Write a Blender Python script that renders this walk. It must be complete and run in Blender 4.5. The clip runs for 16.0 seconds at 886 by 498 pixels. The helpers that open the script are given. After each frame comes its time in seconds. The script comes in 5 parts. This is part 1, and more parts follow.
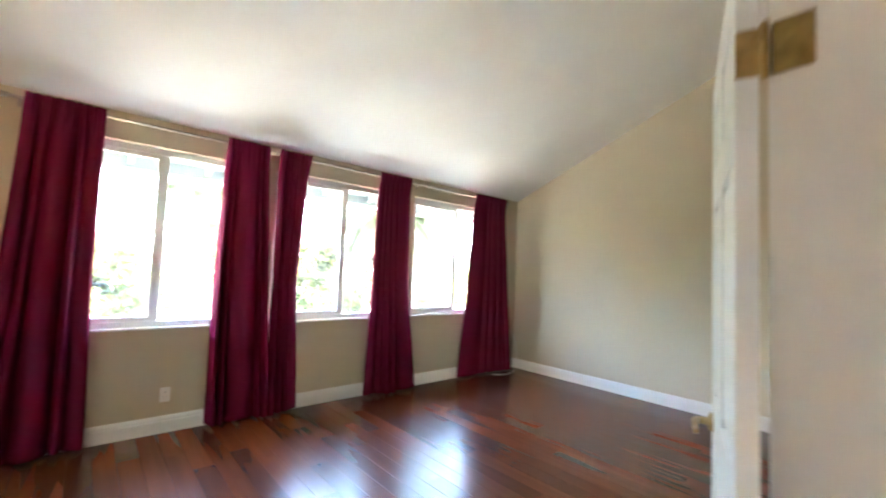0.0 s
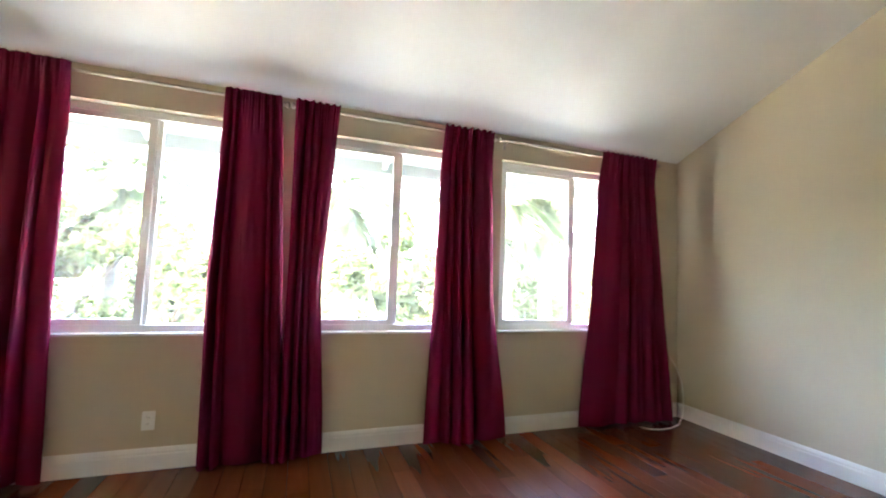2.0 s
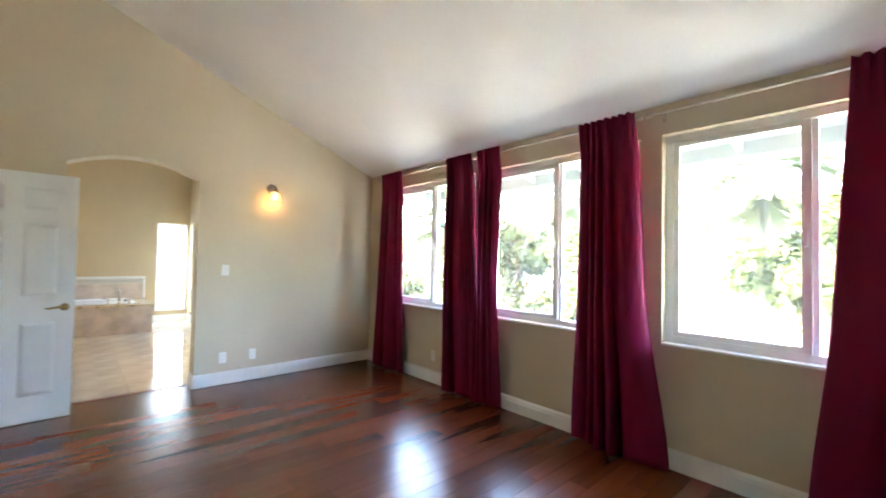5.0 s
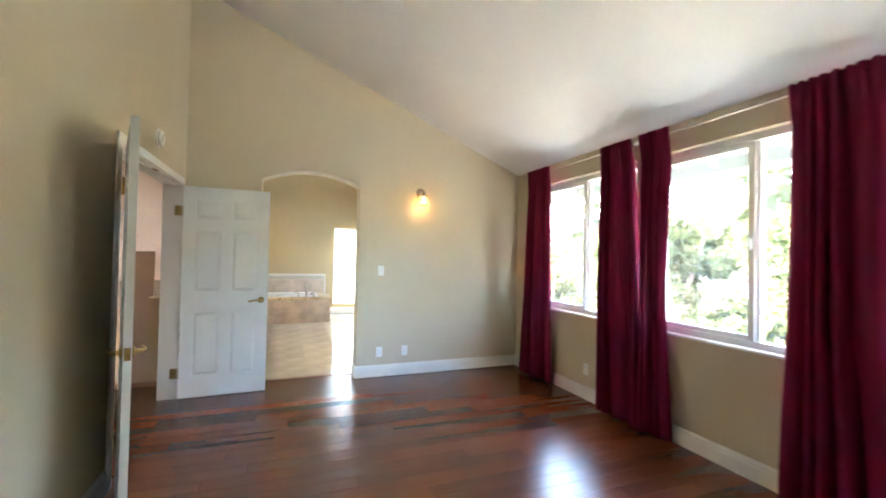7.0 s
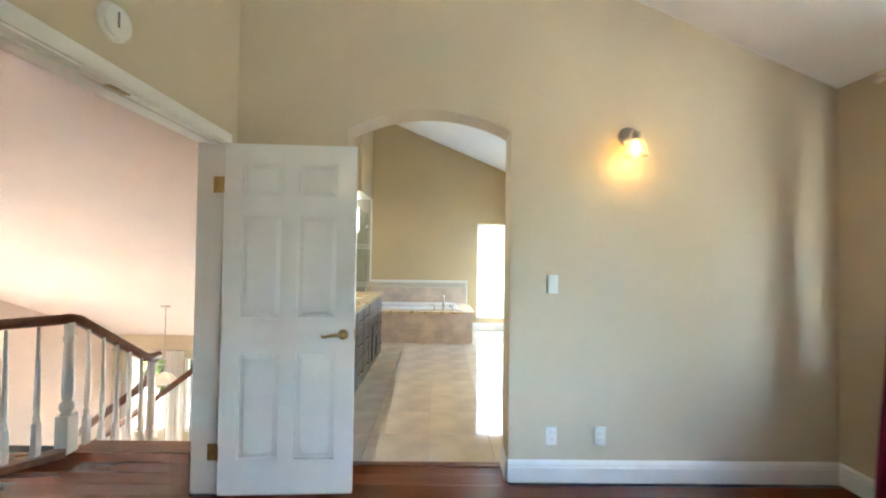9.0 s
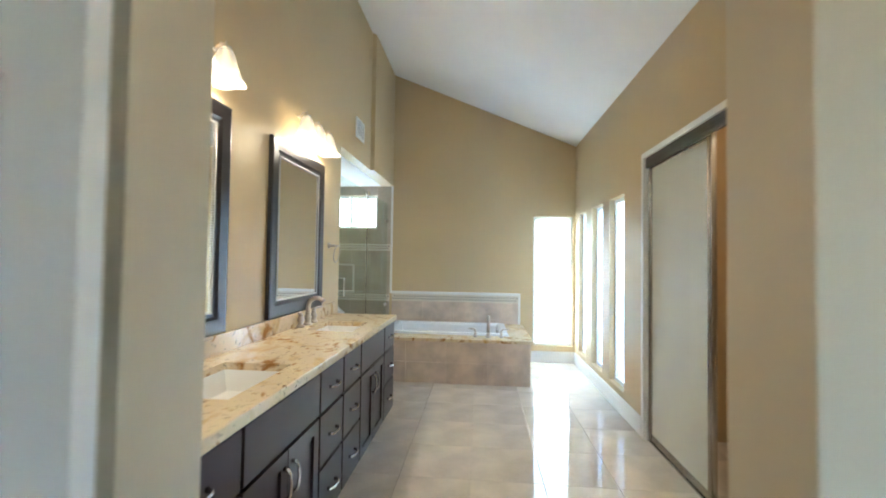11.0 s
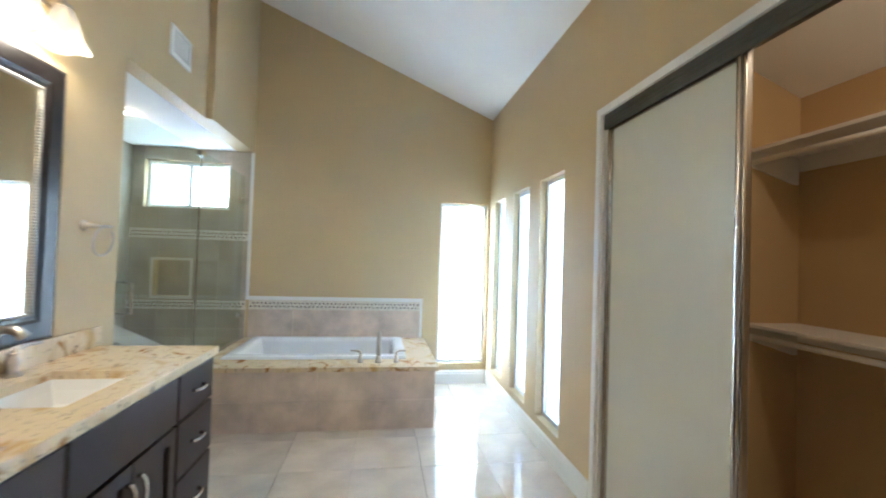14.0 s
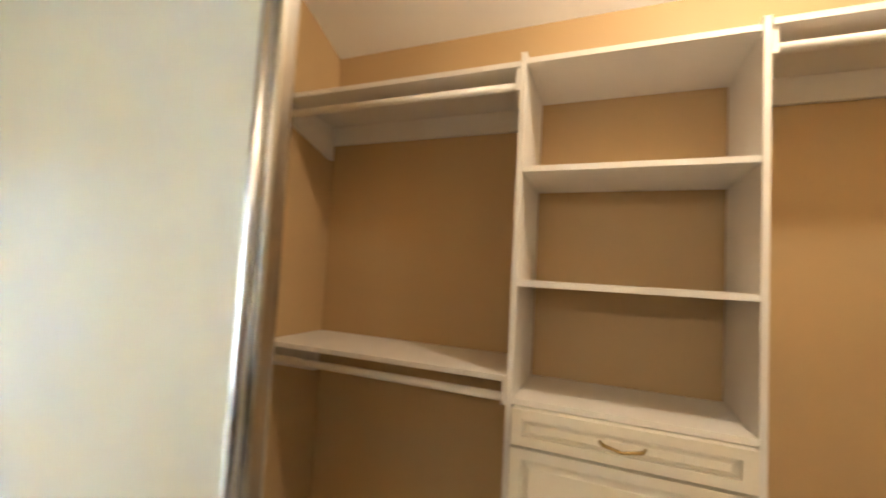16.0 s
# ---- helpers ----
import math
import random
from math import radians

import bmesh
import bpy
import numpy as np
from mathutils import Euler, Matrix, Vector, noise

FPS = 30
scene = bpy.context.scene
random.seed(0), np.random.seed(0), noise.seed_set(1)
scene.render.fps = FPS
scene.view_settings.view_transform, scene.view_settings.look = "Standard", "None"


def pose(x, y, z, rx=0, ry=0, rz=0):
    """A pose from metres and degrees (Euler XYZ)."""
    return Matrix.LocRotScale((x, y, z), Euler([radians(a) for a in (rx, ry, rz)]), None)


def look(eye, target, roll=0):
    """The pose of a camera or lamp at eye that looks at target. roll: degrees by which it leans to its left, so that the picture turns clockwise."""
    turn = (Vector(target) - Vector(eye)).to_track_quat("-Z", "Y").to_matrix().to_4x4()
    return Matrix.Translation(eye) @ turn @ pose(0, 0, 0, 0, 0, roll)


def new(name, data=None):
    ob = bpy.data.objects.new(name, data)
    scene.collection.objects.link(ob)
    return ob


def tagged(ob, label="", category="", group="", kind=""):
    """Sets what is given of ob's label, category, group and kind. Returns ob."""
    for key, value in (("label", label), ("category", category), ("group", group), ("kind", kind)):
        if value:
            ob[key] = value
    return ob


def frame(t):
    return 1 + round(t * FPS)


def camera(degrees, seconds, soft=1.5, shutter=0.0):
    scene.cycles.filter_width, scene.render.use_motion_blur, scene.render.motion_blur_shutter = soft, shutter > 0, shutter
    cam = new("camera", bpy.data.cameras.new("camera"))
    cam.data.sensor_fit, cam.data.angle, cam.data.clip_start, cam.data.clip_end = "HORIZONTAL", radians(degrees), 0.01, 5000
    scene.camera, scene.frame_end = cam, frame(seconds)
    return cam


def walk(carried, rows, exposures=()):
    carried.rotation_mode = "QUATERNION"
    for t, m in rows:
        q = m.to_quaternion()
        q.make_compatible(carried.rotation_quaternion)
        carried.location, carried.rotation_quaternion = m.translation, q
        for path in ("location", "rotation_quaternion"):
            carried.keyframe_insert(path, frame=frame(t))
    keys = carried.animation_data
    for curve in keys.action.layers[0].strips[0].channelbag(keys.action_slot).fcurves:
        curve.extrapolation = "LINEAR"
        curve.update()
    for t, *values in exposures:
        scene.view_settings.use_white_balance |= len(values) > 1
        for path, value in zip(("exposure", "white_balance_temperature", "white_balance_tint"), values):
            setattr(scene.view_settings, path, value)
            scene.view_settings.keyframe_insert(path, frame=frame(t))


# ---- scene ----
cam = camera(94.7, 16.0, soft=1.9, shutter=0.4)
PATH = [
    (0, (0.339, 0.21, 1.374), (1.652, 1.715, 1.489), 2.4),
    (0.5, (0.76, 0.399, 1.236), (1.707, 2.154, 1.39), 1.5),
    (1, (1.061, 0.708, 1.235), (1.909, 2.512, 1.389), 1.64),
    (1.5, (1.37, 0.94, 1.238), (2.187, 2.758, 1.4), 1.72),
    (2, (1.725, 1.105, 1.261), (2.385, 2.987, 1.401), 2.18),
    (2.5, (2.163, 1.153, 1.333), (2.4, 3.136, 1.429), 2.09),
    (3, (2.626, 1.054, 1.409), (2.38, 3.038, 1.465), 1.8),
    (3.5, (3.117, 1.133, 1.384), (2.428, 3.01, 1.456), 1.6),
    (4, (3.617, 1.136, 1.387), (2.614, 2.865, 1.453), 1.5),
    (6.3, (4.81, 1.147, 1.383), (3.015, 2.029, 1.434), 1),
    (6.5, (4.721, 1.209, 1.38), (2.909, 2.054, 1.428), 1.1),
    (7, (4.243, 1.305, 1.413), (2.378, 2.025, 1.449), 1.2),
    (7.5, (3.728, 1.483, 1.391), (1.801, 2.019, 1.435), 0.8),
    (8, (3.195, 1.557, 1.385), (1.222, 1.884, 1.429), 0.8),
    (8.5, (2.649, 1.661, 1.399), (0.655, 1.808, 1.438), 0.8),
    (9, (2.09, 1.634, 1.392), (0.091, 1.657, 1.431), 0.8),
    (9.5, (1.537, 1.622, 1.394), (-0.461, 1.562, 1.436), 0.7),
    (9.7, (1.345, 1.612, 1.395), (-0.653, 1.537, 1.443), 0.8),
    (11.8, (-0.369, 1.679, 1.397), (-2.331, 1.295, 1.444), 0.7),
    (12, (-0.432, 1.714, 1.4), (-2.377, 1.252, 1.446), 0.7),
    (12.5, (-0.512, 1.718, 1.393), (-2.422, 1.127, 1.441), 0.7),
    (13, (-0.666, 1.627, 1.404), (-2.625, 1.227, 1.453), 1),
    (13.5, (-0.858, 1.631, 1.401), (-2.858, 1.624, 1.446), 1.6),
    (14, (-1.139, 1.735, 1.406), (-3.116, 2.029, 1.451), 1.8),
    (14.5, (-1.433, 1.864, 1.395), (-3.364, 2.381, 1.443), 2),
    (15, (-1.646, 2.08, 1.381), (-3.429, 2.982, 1.451), 2.6),
    (15.5, (-1.82, 2.388, 1.39), (-3.219, 3.814, 1.482), 3.1),
    (16, (-1.982, 2.581, 1.395), (-2.735, 4.43, 1.508), 3.2),
]
walk(cam, [(t, look(eye, target, roll)) for t, eye, target, roll in PATH],
     exposures=[(0.0, 7.15, 6300, 10), (1.5, 7.05, 6350, 11), (3.0, 6.8, 6300, 13), (6.5, 6.75, 6450, 11), (7.5, 6.95, 6500, 10), (8.5, 6.9, 6850, 14), (9.0, 6.85, 6400, 8), (9.5, 6.75, 6150, 4), (12.0, 6.45, 5800, 10), (13.5, 6.4, 5700, 9),
                (14.5, 6.7, 5750, 10), (15.5, 7.1, 6050, 10), (16.0, 7.45, 6150, 10)])

# ---- light ----
world = bpy.data.worlds.new("sky")
scene.world = world
world.use_nodes = True
wn = world.node_tree.nodes
sky = wn.new("ShaderNodeTexSky")
sky.sky_type = "NISHITA"
sky.sun_disc = False
sky.sun_elevation = radians(52)
sky.sun_rotation = radians(215)
sky.air_density, sky.dust_density, sky.ozone_density = 1.0, 4.0, 1.0
wn["Background"].inputs["Strength"].default_value = 0.15
world.node_tree.links.new(sky.outputs["Color"], wn["Background"].inputs["Color"])

sun = new("sun", bpy.data.lights.new("sun", "SUN"))
sun.data.energy, sun.data.angle, sun.data.color = 1.3, radians(6.0), (1.0, 0.94, 0.84)
sun.matrix_world = look((0, 0, 30), (12.0, 17.0, 0.0))
VANITY_WATTS = 0.095


def lamp(name, kind, at, energy, colour, size=0.1, size_y=None, aim=None):
    ob = new(name, bpy.data.lights.new(name, kind))
    ob.data.energy, ob.data.color = energy, colour
    if kind == "AREA":
        ob.data.shape, ob.data.size, ob.data.size_y = "RECTANGLE", size, size_y or size
        ob.matrix_world = look(at, aim)
    else:
        ob.data.shadow_soft_size = size
        ob.location = at
    return ob


# ---- materials ----
def mat(name, colour, rough=0.5, metal=0.0, vary=0.12, scale=3.0, bump=0.0, bump_scale=60.0, spec=0.5,
        second=None, fine=0.0, per_object=0.0, coat=0.0):
    """A painted, stony or metal surface: broad and fine variation of colour, a little relief."""
    m = bpy.data.materials.new(name)
    m.use_nodes = True
    n, l = m.node_tree.nodes, m.node_tree.links
    b = n["Principled BSDF"]
    b.inputs["Roughness"].default_value, b.inputs["Metallic"].default_value = rough, metal
    b.inputs["Specular IOR Level"].default_value = spec
    b.inputs["Coat Weight"].default_value = coat
    co = n.new("ShaderNodeTexCoord")
    no = n.new("ShaderNodeTexNoise")
    no.inputs["Scale"].default_value, no.inputs["Detail"].default_value = scale, 6.0
    l.new(co.outputs["Object"], no.inputs["Vector"])
    ramp = n.new("ShaderNodeValToRGB")
    c2 = second or tuple(c * (1 - vary) for c in colour)
    c1 = tuple(min(1.0, c * (1 + vary * 0.6)) for c in colour) if not second else colour
    ramp.color_ramp.elements[0].position, ramp.color_ramp.elements[1].position = 0.32, 0.68
    ramp.color_ramp.elements[0].color, ramp.color_ramp.elements[1].color = (*c2, 1), (*c1, 1)
    l.new(no.outputs["Fac"], ramp.inputs["Fac"])
    out = ramp.outputs["Color"]
    if fine:
        nf = n.new("ShaderNodeTexNoise")
        nf.inputs["Scale"].default_value, nf.inputs["Detail"].default_value = scale * 14, 4.0
        l.new(co.outputs["Object"], nf.inputs["Vector"])
        mx = n.new("ShaderNodeMix")
        mx.data_type, mx.blend_type = "RGBA", "OVERLAY"
        mx.inputs["Factor"].default_value = fine
        l.new(out, mx.inputs["A"])
        l.new(nf.outputs["Fac"], mx.inputs["B"])
        out = mx.outputs["Result"]
    if per_object:
        oi = n.new("ShaderNodeObjectInfo")
        hs = n.new("ShaderNodeHueSaturation")
        mr = n.new("ShaderNodeMapRange")
        mr.inputs["To Min"].default_value, mr.inputs["To Max"].default_value = 1 - per_object, 1 + per_object
        l.new(oi.outputs["Random"], mr.inputs["Value"])
        l.new(mr.outputs["Result"], hs.inputs["Value"])
        l.new(out, hs.inputs["Color"])
        out = hs.outputs["Color"]
    l.new(out, b.inputs["Base Color"])
    if bump:
        nb = n.new("ShaderNodeTexNoise")
        nb.inputs["Scale"].default_value, nb.inputs["Detail"].default_value = bump_scale, 4.0
        l.new(co.outputs["Object"], nb.inputs["Vector"])
        bp = n.new("ShaderNodeBump")
        bp.inputs["Strength"].default_value, bp.inputs["Distance"].default_value = bump, 0.004
        l.new(nb.outputs["Fac"], bp.inputs["Height"])
        l.new(bp.outputs["Normal"], b.inputs["Normal"])
    return m


def wood(name, dark, light, rough=0.3, per_object=0.4, along=1, coat=0.0, grain=1.0):
    """Boards: grain stretched along one axis, each board of its own tone."""
    m = mat(name, light, rough)
    n, l = m.node_tree.nodes, m.node_tree.links
    b = n["Principled BSDF"]
    b.inputs["Coat Weight"].default_value = coat
    b.inputs["Coat Roughness"].default_value = 0.12
    co = n.new("ShaderNodeTexCoord")
    oi = n.new("ShaderNodeObjectInfo")
    add = n.new("ShaderNodeVectorMath")
    add.operation = "ADD"
    sc = n.new("ShaderNodeVectorMath")
    sc.operation = "SCALE"
    sc.inputs[0].default_value = (7.3, 11.1, 3.7)
    l.new(oi.outputs["Random"], sc.inputs["Scale"])
    l.new(co.outputs["Object"], add.inputs[0])
    l.new(sc.outputs[0], add.inputs[1])
    mp = n.new("ShaderNodeMapping")
    s = [22.0 * grain] * 3
    s[along] = 1.6 * grain
    mp.inputs["Scale"].default_value = s
    l.new(add.outputs[0], mp.inputs["Vector"])
    no = n.new("ShaderNodeTexNoise")
    no.inputs["Scale"].default_value, no.inputs["Detail"].default_value, no.inputs["Distortion"].default_value = 1.0, 5.0, 0.4
    l.new(mp.outputs["Vector"], no.inputs["Vector"])
    ramp = n.new("ShaderNodeValToRGB")
    ramp.color_ramp.elements[0].position, ramp.color_ramp.elements[1].position = 0.25, 0.75
    ramp.color_ramp.elements[0].color, ramp.color_ramp.elements[1].color = (*dark, 1), (*light, 1)
    l.new(no.outputs["Fac"], ramp.inputs["Fac"])
    hs = n.new("ShaderNodeHueSaturation")
    mr = n.new("ShaderNodeMapRange")
    mr.inputs["To Min"].default_value, mr.inputs["To Max"].default_value = 1 - per_object, 1 + per_object
    l.new(oi.outputs["Random"], mr.inputs["Value"])
    l.new(mr.outputs["Result"], hs.inputs["Value"])
    l.new(ramp.outputs["Color"], hs.inputs["Color"])
    l.new(hs.outputs["Color"], b.inputs["Base Color"])
    bp = n.new("ShaderNodeBump")
    bp.inputs["Strength"].default_value, bp.inputs["Distance"].default_value = 0.012, 0.001
    l.new(no.outputs["Fac"], bp.inputs["Height"])
    l.new(bp.outputs["Normal"], b.inputs["Normal"])
    rr = n.new("ShaderNodeMapRange")
    rr.inputs["To Min"].default_value, rr.inputs["To Max"].default_value = rough * 0.92, rough * 1.12
    l.new(no.outputs["Fac"], rr.inputs["Value"])
    l.new(rr.outputs["Result"], b.inputs["Roughness"])
    return m


def granite(name):
    """Cream granite: gold clouds, rust veins, thin brown flecks and dark specks."""
    m = mat(name, (0.76, 0.64, 0.44), 0.14)
    n, l = m.node_tree.nodes, m.node_tree.links
    b = n["Principled BSDF"]
    co = n.new("ShaderNodeTexCoord")
    last = None
    # scale, detail, distortion, ramp from, ramp to, colour, stretch
    for scale, detail, dist, lo, hi, colour, stretch in (
            (14.0, 8.0, 0.6, 0.42, 0.66, (0.80, 0.66, 0.42), 1.0),
            (3.6, 10.0, 1.6, 0.54, 0.74, (0.60, 0.37, 0.13), 1.4),
            (34.0, 6.0, 0.8, 0.58, 0.68, (0.50, 0.41, 0.30), 1.3),
            (5.0, 12.0, 2.0, 0.60, 0.67, (0.40, 0.19, 0.055), 1.4),
            (34.0, 5.0, 1.2, 0.655, 0.71, (0.16, 0.09, 0.065), 1.3)):
        mp = n.new("ShaderNodeMapping")
        mp.inputs["Scale"].default_value = (scale, scale * stretch, scale)
        mp.inputs["Rotation"].default_value = (0.3, 0.2, 0.5)
        mp.inputs["Location"].default_value = (scale * 0.37, scale * 0.11, 1.3)
        l.new(co.outputs["Object"], mp.inputs["Vector"])
        no = n.new("ShaderNodeTexNoise")
        no.inputs["Scale"].default_value, no.inputs["Detail"].default_value, no.inputs["Distortion"].default_value = 1.0, detail, dist
        l.new(mp.outputs["Vector"], no.inputs["Vector"])
        mr = n.new("ShaderNodeMapRange")
        mr.inputs["From Min"].default_value, mr.inputs["From Max"].default_value = lo, hi
        l.new(no.outputs["Fac"], mr.inputs["Value"])
        mx = n.new("ShaderNodeMix")
        mx.data_type = "RGBA"
        mx.inputs["A"].default_value, mx.inputs["B"].default_value = (0.78, 0.63, 0.43, 1), (*colour, 1)
        l.new(mr.outputs["Result"], mx.inputs["Factor"])
        if last:
            l.new(last, mx.inputs["A"])
        last = mx.outputs["Result"]
    l.new(last, b.inputs["Base Color"])
    return m


def shader_mat(name, *layers):
    """Layers of (bsdf type, settings, share of the layer over those below it)."""
    m = bpy.data.materials.new(name)
    m.use_nodes = True
    n, l = m.node_tree.nodes, m.node_tree.links
    n.remove(n["Principled BSDF"])
    last = None
    for kind, settings, share in layers:
        s = n.new(kind)
        for key, value in settings.items():
            s.inputs[key].default_value = value
        if last is None:
            last = s.outputs[0]
            continue
        mix = n.new("ShaderNodeMixShader")
        if share == "fresnel":
            fr = n.new("ShaderNodeFresnel")
            fr.inputs["IOR"].default_value = 1.45
            l.new(fr.outputs[0], mix.inputs[0])
        else:
            mix.inputs[0].default_value = share
        l.new(last, mix.inputs[1])
        l.new(s.outputs[0], mix.inputs[2])
        last = mix.outputs[0]
    l.new(last, n["Material Output"].inputs["Surface"])
    return m


def leaf_mat(name, dark, light):
    m = mat(name, light, 0.55)
    n, l = m.node_tree.nodes, m.node_tree.links
    b = n["Principled BSDF"]
    b.inputs["Specular IOR Level"].default_value = 0.15
    ge = n.new("ShaderNodeNewGeometry")
    ramp = n.new("ShaderNodeValToRGB")
    ramp.color_ramp.elements[0].color, ramp.color_ramp.elements[1].color = (*dark, 1), (*light, 1)
    l.new(ge.outputs["Random Per Island"], ramp.inputs["Fac"])
    l.new(ramp.outputs["Color"], b.inputs["Base Color"])
    tr = n.new("ShaderNodeBsdfTranslucent")
    l.new(ramp.outputs["Color"], tr.inputs["Color"])
    mix = n.new("ShaderNodeMixShader")
    mix.inputs[0].default_value = 0.5
    l.new(b.outputs[0], mix.inputs[1])
    l.new(tr.outputs[0], mix.inputs[2])
    l.new(mix.outputs[0], n["Material Output"].inputs["Surface"])
    return m


M_WALL = mat("wall_paint", (0.63, 0.545, 0.40), 0.55, vary=0.04, scale=1.2, bump=0.10, bump_scale=90, spec=0.3)
M_BATHWALL = mat("bathroom_tan_paint", (0.60, 0.46, 0.262), 0.5, vary=0.04, scale=1.2, bump=0.10, bump_scale=90, spec=0.3)
M_CLOSETWALL = mat("closet_ochre_paint", (0.50, 0.345, 0.175), 0.55, vary=0.05, scale=1.2, bump=0.10, bump_scale=90, spec=0.3)
M_HALLWALL = mat("hall_paint", (0.64, 0.52, 0.44), 0.7, vary=0.04, scale=1.2, bump=0.1, bump_scale=90, spec=0.3)
M_CEIL = mat("ceiling_paint", (0.87, 0.86, 0.85), 0.75, vary=0.03, scale=1.5, bump=0.35, bump_scale=26, spec=0.2)
M_HALLCEIL = mat("hall_ceiling_paint", (0.76, 0.655, 0.585), 0.6, vary=0.03, scale=1.5, bump=0.35, bump_scale=26, spec=0.25)
M_WHITE = mat("white_gloss_paint", (0.82, 0.81, 0.78), 0.32, vary=0.03, scale=4)
M_DOOR = mat("white_door_paint", (0.85, 0.87, 0.87), 0.34, vary=0.03, scale=3, bump=0.06, bump_scale=40)
M_VINYL = mat("white_vinyl", (0.84, 0.85, 0.85), 0.35, vary=0.02, scale=5)
M_PLASTIC = mat("white_plastic", (0.86, 0.85, 0.82), 0.35, vary=0.02, scale=8)
M_SLOT = mat("dark_slot", (0.03, 0.03, 0.03), 0.6)
M_FLOOR = wood("walnut_floorboards", (0.118, 0.030, 0.0115), (0.160, 0.043, 0.0165), 0.25, 0.24, along=1, coat=0.0, grain=0.7)
M_HANDRAIL = wood("stained_oak_handrail", (0.09, 0.03, 0.012), (0.23, 0.085, 0.035), 0.3, 0.1, along=1)
M_NOSING = wood("oak_nosing", (0.16, 0.065, 0.03), (0.30, 0.14, 0.07), 0.35, 0.1, along=1)
M_CARPET = mat("pale_carpet", (0.62, 0.58, 0.52), 0.95, vary=0.1, scale=6, bump=0.5, bump_scale=200, spec=0.1)
M_TILE = mat("polished_cream_tile", (0.68, 0.59, 0.48), 0.07, vary=0.18, scale=3.0, per_object=0.05, fine=0.08)
M_GROUT = mat("grout", (0.60, 0.52, 0.42), 0.85, vary=0.1, scale=20)
M_STONE = mat("beige_stone_tile", (0.68, 0.55, 0.44), 0.28, vary=0.22, scale=5.0, per_object=0.05, fine=0.15)
M_SHOWER = mat("taupe_shower_tile", (0.45, 0.385, 0.295), 0.28, vary=0.2, scale=3.0, per_object=0.10, fine=0.12)
M_MOSAIC = mat("cream_mosaic", (0.72, 0.66, 0.55), 0.35, vary=0.12, scale=30)
M_DOT = mat("brown_mosaic_dot", (0.16, 0.11, 0.08), 0.35, vary=0.2, scale=30)
M_GRANITE = granite("cream_granite")
M_ESPRESSO = mat("espresso_cabinet", (0.026, 0.012, 0.010), 0.35, vary=0.25, scale=5, fine=0.1)
M_BLACKFRAME = mat("black_lacquer_frame", (0.012, 0.010, 0.010), 0.28, vary=0.2, scale=6)
M_BEAD = mat("silver_bead", (0.55, 0.52, 0.48), 0.3, metal=0.9)
M_NICKEL = mat("brushed_nickel", (0.52, 0.46, 0.39), 0.28, metal=1.0, vary=0.1, scale=12)
M_CHROME = mat("chrome", (0.75, 0.75, 0.75), 0.12, metal=1.0, vary=0.05, scale=8)
M_BRASS = mat("aged_brass", (0.42, 0.30, 0.12), 0.35, metal=1.0, vary=0.25, scale=30)
M_ALU = mat("satin_metal_rail", (0.46, 0.43, 0.39), 0.26, metal=1.0, vary=0.08, scale=6)
M_TRACK = mat("bronze_track", (0.12, 0.115, 0.10), 0.35, metal=0.6, vary=0.1, scale=6)
M_PORCELAIN = mat("porcelain", (0.86, 0.85, 0.83), 0.08, vary=0.02, scale=4)
M_SOAPTUB = mat("white_acrylic", (0.84, 0.85, 0.86), 0.12, vary=0.02, scale=3)
M_MELAMINE = mat("white_melamine", (0.76, 0.72, 0.67), 0.42, vary=0.04, scale=3)
M_CREAMDRAWER = mat("cream_drawer_front", (0.78, 0.72, 0.60), 0.4, vary=0.04, scale=4)
M_MIRROR = mat("mirror_silver", (0.88, 0.89, 0.88), 0.01, metal=1.0, vary=0.01, scale=2)
M_SLIDE = mat("frosted_door_glass", (0.66, 0.66, 0.58), 0.32, vary=0.03, scale=2)
M_BARK = mat("bark", (0.16, 0.12, 0.09), 0.85, vary=0.35, scale=8, bump=0.6, bump_scale=25)
M_PALMBARK = mat("palm_bark", (0.17, 0.155, 0.135), 0.85, vary=0.3, scale=6, bump=0.6, bump_scale=18)
M_LEAF = leaf_mat("broad_leaves", (0.052, 0.074, 0.020), (0.090, 0.108, 0.032))
M_LEAF2 = leaf_mat("olive_leaves", (0.056, 0.072, 0.024), (0.092, 0.104, 0.038))
M_FROND = leaf_mat("palm_fronds", (0.056, 0.072, 0.036), (0.090, 0.104, 0.054))
M_GROUND = mat("dry_grass_ground", (0.27, 0.25, 0.20), 0.9, vary=0.5, scale=0.25, second=(0.17, 0.165, 0.12), fine=0.3)
M_STUCCO = mat("pale_stucco", (0.62, 0.55, 0.45), 0.85, vary=0.08, scale=1.5, bump=0.3, bump_scale=40)
M_ROOF = mat("clay_roof", (0.28, 0.13, 0.08), 0.8, vary=0.3, scale=2)
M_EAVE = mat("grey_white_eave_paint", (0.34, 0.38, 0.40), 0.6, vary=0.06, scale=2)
M_CABLE = mat("white_cable", (0.80, 0.78, 0.74), 0.45, vary=0.02, scale=8)
# clear pane; the faint translucent layer imitates glare haze over the outdoor view
M_GLASS = shader_mat("window_glass", ("ShaderNodeBsdfTransparent", {"Color": (0.96, 0.98, 0.97, 1)}, 1),
                     ("ShaderNodeBsdfTranslucent", {"Color": (0.92, 0.95, 0.96, 1)}, 0.013),
                     ("ShaderNodeBsdfGlossy", {"Roughness": 0.02}, 0.05))
